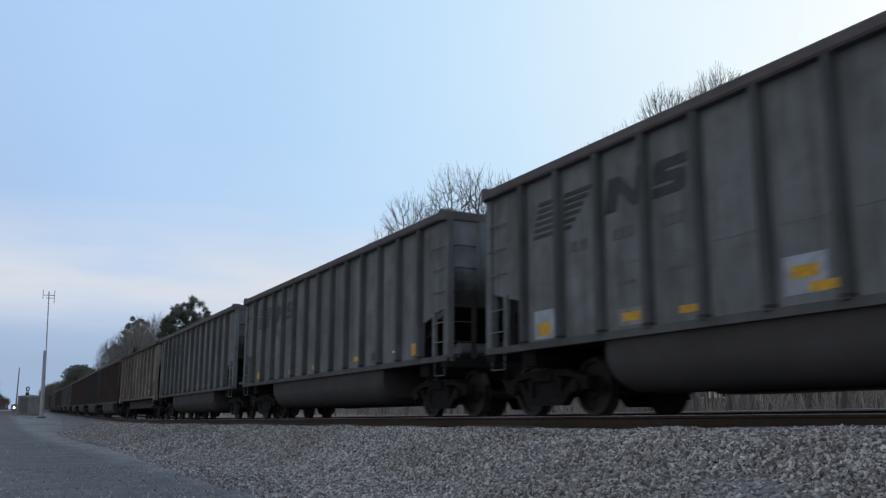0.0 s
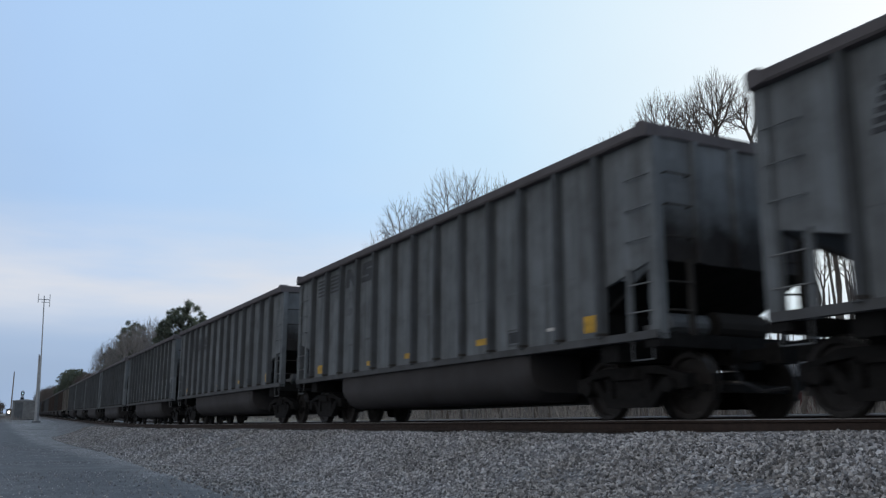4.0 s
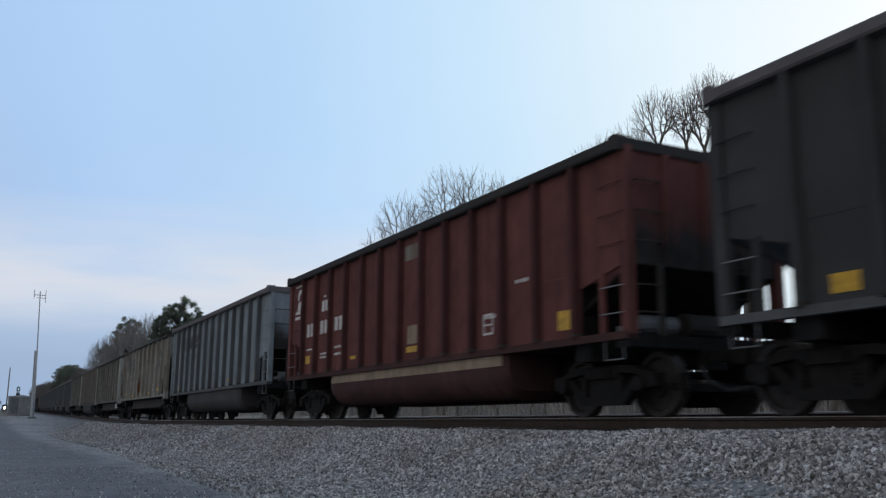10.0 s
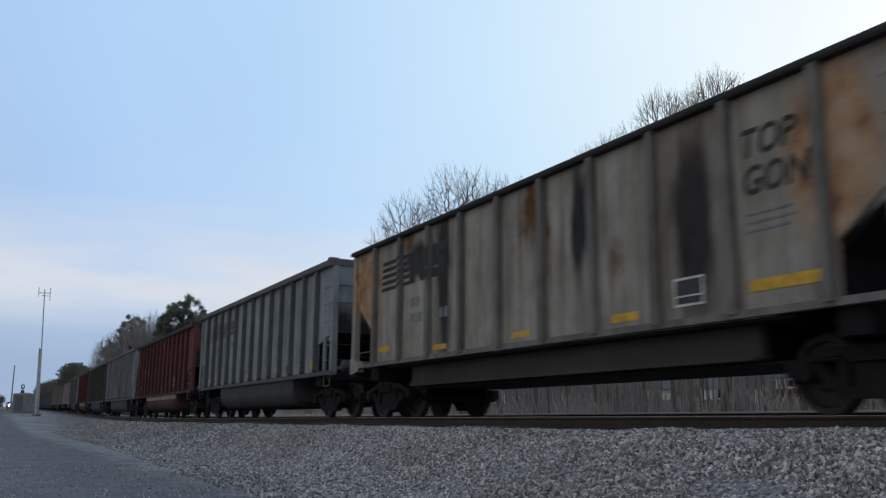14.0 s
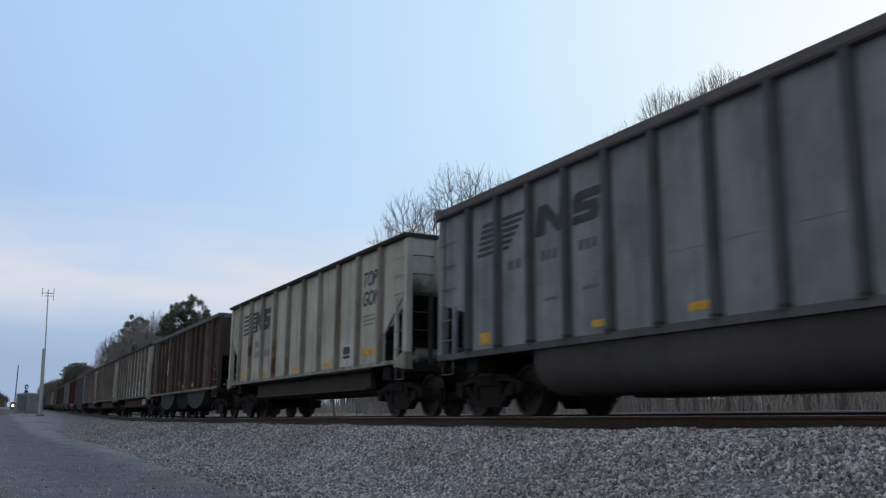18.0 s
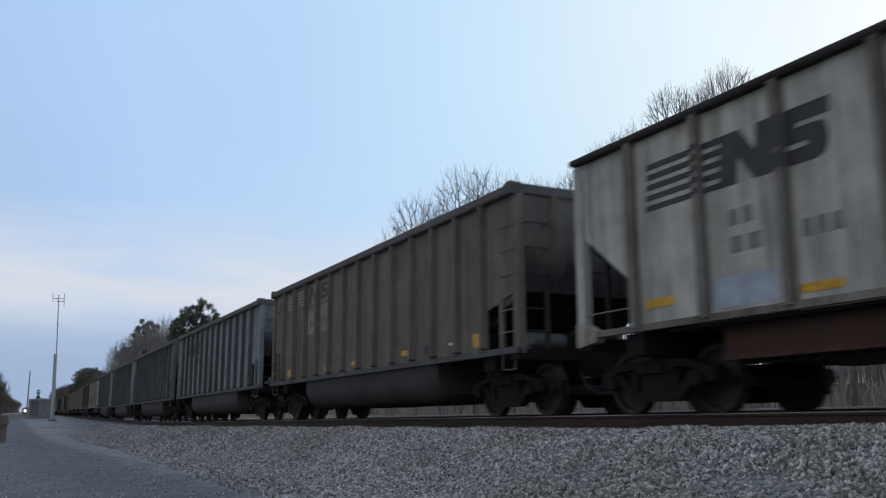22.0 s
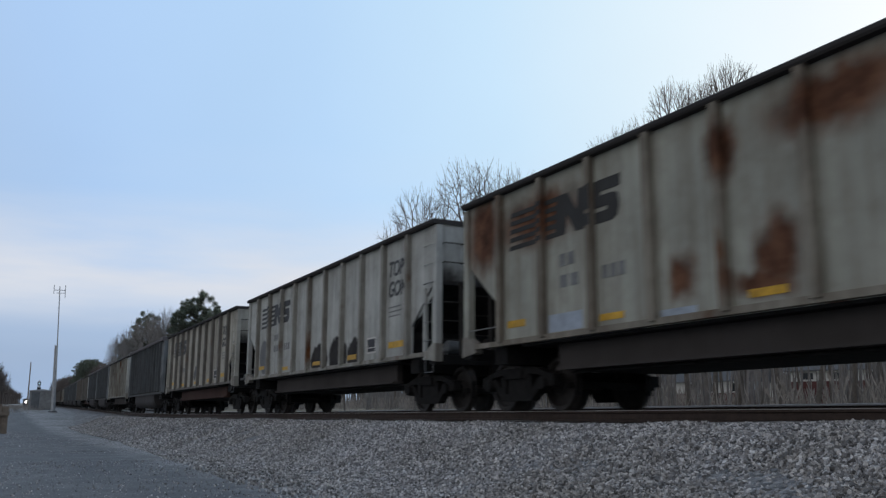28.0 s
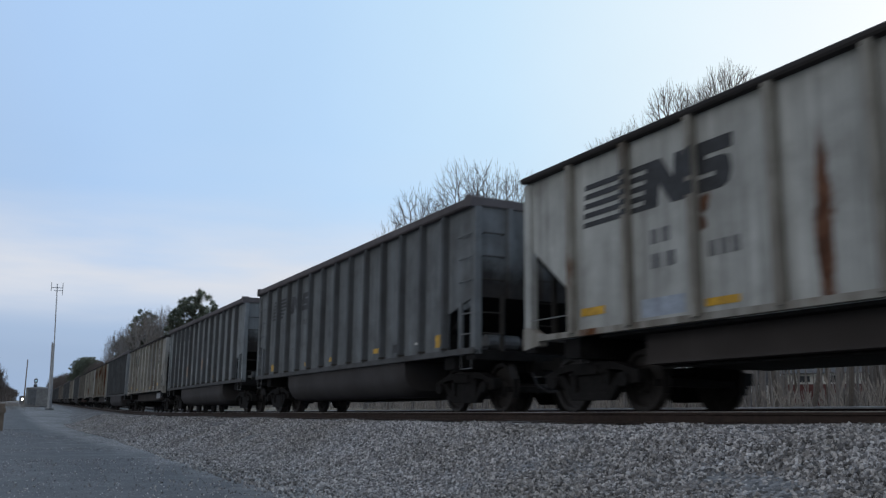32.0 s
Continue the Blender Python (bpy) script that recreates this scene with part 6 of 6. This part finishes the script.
def signal_post(x, y):
    s = tagged(new("railway_signal"), "black railway signal head on a grey post, one lamp lit", "signal")
    part("post", tube(bmesh.new(), (0, 0, 0), (0, 0, 4.2), 0.09, n=10), GALV, s)
    for z, lit in ((3.75, True), (2.95, False)):
        head = part("signal_head", tube(bmesh.new(), (0, 0.03, z), (0, -0.05, z), 0.27, n=20), BLACK, s, "round black target")
        part("housing", boxes((-0.22, 0.22, 0.03, 0.3, z - 0.3, z + 0.3)), BLACK, head)
        part("visor", tube(bmesh.new(), (0, -0.05, z), (0, -0.32, z), 0.16, n=10), BLACK, head)
        if lit:
            part("lens", tube(bmesh.new(), (0, -0.33, z), (0, -0.34, z), 0.11, n=12), GREENLENS, head, "glowing pale lens")
    part("ladder", joined(boxes((-0.2, -0.17, 0.1, 0.14, 0, 3.9), (0.17, 0.2, 0.1, 0.14, 0, 3.9)), *[boxes((-0.2, 0.2, 0.1, 0.13, 0.3 * k, 0.3 * k + 0.03)) for k in range(1, 13)]), GALV, s)
    s.matrix_basis = pose(x, y, ground_z(x, y))


signal_post(6.63, 150.0)


def cabinet(x, y, w, d, h):
    c = tagged(new("equipment_cabinet"), "grey steel trackside equipment cabinet on the gravel", "cabinet")
    part("body", boxes((-w / 2, w / 2, -d / 2, d / 2, 0.12, h)), CABINET, c)
    part("roof", prism(bmesh.new(), [(-w / 2 - 0.1, h), (w / 2 + 0.1, h), (w / 2 + 0.1, h + 0.06), (0, h + 0.22), (-w / 2 - 0.1, h + 0.06)], -d / 2 - 0.1, d / 2 + 0.1, "y"), GALV, c)
    door = part("door", boxes((-w / 2 + 0.2, -w / 2 + 1.1, -d / 2 - 0.03, -d / 2 - 0.002, 0.2, h - 0.15)), BOXGREY, c)
    part("handle", boxes((-w / 2 + 0.98, -w / 2 + 1.02, -d / 2 - 0.07, -d / 2 - 0.03, 1.0, 1.15)), BLACK, door)
    part("plinth", boxes((-w / 2 - 0.05, w / 2 + 0.05, -d / 2 - 0.05, d / 2 + 0.05, -0.1, 0.12)), BOXGREY, c)
    c.matrix_basis = pose(x, y, ground_z(x, y))


cabinet(5.6, 118.0, 2.7, 1.6, 2.2)


def far_pole(x, y, h):
    p = tagged(new("utility_pole"), "slim far utility pole beside the line", "pole")
    part("shaft", tube(bmesh.new(), (0, 0, 0), (0, 0, h), 0.13, 0.09, 8), OLDWOOD, p)
    part("cap", tube(bmesh.new(), (0, 0, h - 0.02), (0, 0, h + 0.08), 0.10, 0.05, 8), GALV, p)
    p.matrix_basis = pose(x, y, ground_z(x, y))


far_pole(6.6, 190.0, 8.6)


def timber_post(x, y):
    """A short stack of weathered timbers set on end beside the road."""
    t = tagged(new("timber_barrier"), "weathered brown timber barrier post at the road edge", "barrier")
    for i, (dx, h) in enumerate(((-0.62, 1.45), (-0.3, 1.5), (0.02, 1.48), (0.32, 1.35))):
        part("timber", boxes((dx - 0.14, dx + 0.14, -0.12 + 0.02 * i, 0.14 + 0.02 * i, -0.1, h)), OLDWOOD, t)
    part("rail_board", boxes((-0.8, 0.5, -0.2, -0.125, 0.9, 1.1)), OLDWOOD, t)
    t.matrix_basis = pose(x, y, ground_z(x, y), 0, 0, 6)


timber_post(0.45, 50.0)


def far_light(x, y):
    """A far white light; the small hut with a door that carries it is added."""
    c = tagged(new("far_light"), "far white light on an added small grey hut", "hut")
    part("wall", boxes((-0.6, 0.6, -1.2, 0.2, 0, 1.5)), BOXGREY, c)
    part("roof", prism(bmesh.new(), [(-0.7, 1.5), (0.7, 1.5), (0, 1.7)], -1.3, 0.3, "y"), ROOF, c)
    part("lamp", boxes((-0.25, 0.25, -1.3, -1.2, 0.75, 1.2)), LAMPGLOW, c, "bright lit lamp")
    part("door", boxes((-0.55, -0.3, -1.24, -1.2, 0.05, 1.4)), BOXGREY, c)
    c.matrix_basis = pose(x, y, ground_z(x, y))


far_light(6.7, 200.0)


# ---- houses behind the wood ----
def house(x, y, w, d, h, turn, lower):
    hs = tagged(new("house"), "low white house with dark red base behind trees", "house")
    part("base_wall", boxes((-w / 2, w / 2, -d / 2, d / 2, -0.6, lower)), MAROON, hs, "dark red lower wall")
    part("wall", boxes((-w / 2 + 0.02, w / 2 - 0.02, -d / 2 + 0.02, d / 2 - 0.02, lower, h)), SIDING, hs)
    part("roof", prism(bmesh.new(), [(-d / 2 - 0.5, h), (d / 2 + 0.5, h), (0, h + 1.9)], -w / 2 - 0.4, w / 2 + 0.4), ROOF, hs)
    for k in range(int(w / 2.4)):
        cx = -w / 2 + 1.4 + 2.4 * k
        win = part("window", boxes((cx - 0.55, cx + 0.55, -d / 2 - 0.05, -d / 2 + 0.01, lower + 0.08, h - 0.12)), SIDING, hs)
        part("pane", boxes((cx - 0.46, cx + 0.46, -d / 2 - 0.06, -d / 2 - 0.052, lower + 0.14, h - 0.18)), PANE, win)
    hs.matrix_basis = pose(x, y, ground_z(x, y), 0, 0, turn)


house(62.0, 44.0, 16.0, 8.0, 3.0, -62, 2.2)
house(66.0, 70.0, 12.0, 8.0, 2.8, -70, 1.7)
house(58.0, 98.0, 12.0, 7.0, 2.8, -75, 1.3)


def utility_box(x, y):
    b = tagged(new("utility_box"), "small white utility box in front of the wood", "box")
    part("body", boxes((-0.35, 0.35, -0.25, 0.25, 0.0, 1.0)), SIDING, b)
    part("lid", boxes((-0.4, 0.4, -0.3, 0.3, 1.0, 1.06)), SIDING, b)
    b.matrix_basis = pose(x, y, ground_z(x, y), 0, 0, -50)


utility_box(38.0, 35.6)


def boulder(x, y, z, s, seed):
    bm = bmesh.new()
    bmesh.ops.create_icosphere(bm, subdivisions=2, radius=s)
    for v in bm.verts:
        v.co *= 1 + 0.35 * noise.noise(v.co * 6 + Vector((seed, 0, 0)))
        v.co.z *= 0.55
    r = tagged(new("rock", mesh_of("rock", bm, RIB_DARK)), "dark lump of stone lying on the gravel", "rock")
    r.matrix_basis = pose(x, y, z)


boulder(4.98, 12.5, 0.06, 0.12, 1)
boulder(6.1, 28.3, 0.55, 0.10, 5)

# ---- many small pieces: ties of both tracks ----
tie_rnd = random.Random(2)
lay_ties(TRACK_X, 0.0, -6.0, 66.0, tie_rnd)
lay_ties(SECOND_X, SECOND_LIFT, -4.0, 66.0, tie_rnd)


# ---- everything that moves ----
def place_on_line(y):
    """The pose of a car whose middle stands y metres along the line."""
    slope = (rise(y + 6) - rise(y - 6)) / 12
    turn = (bend(y + 6) - bend(y - 6)) / 12
    return pose(*on_line(TRACK_X, y, RAIL_Z), math.degrees(math.atan(slope)), 0, -math.degrees(math.atan(turn)))


def motions():
    for n, car in CARS.items():
        walk(car, [(t, place_on_line(travelled(t) - n * PITCH + OFFSET.get(n, 0.0) - HALF)) for t in range(0, 33)])
    # all wheels roll alike: one keyed wheelset at each end of a truck gives its keys to the rest
    for s in (-1, 1):
        first = WHEELS[s][0]
        rows = []
        for f in range(0, 961):
            t = f / FPS
            rows.append((t, pose(0, 0.89 * s, 0.457, -math.degrees(travelled(t) / 0.457), 0, 0)))
        walk(first, rows)
        action, slot = first.animation_data.action, first.animation_data.action_slot
        for w in WHEELS[s][1:]:
            w.rotation_mode = "QUATERNION"
            w.animation_data_create()
            w.animation_data.action = action
            w.animation_data.action_slot = slot


motions()
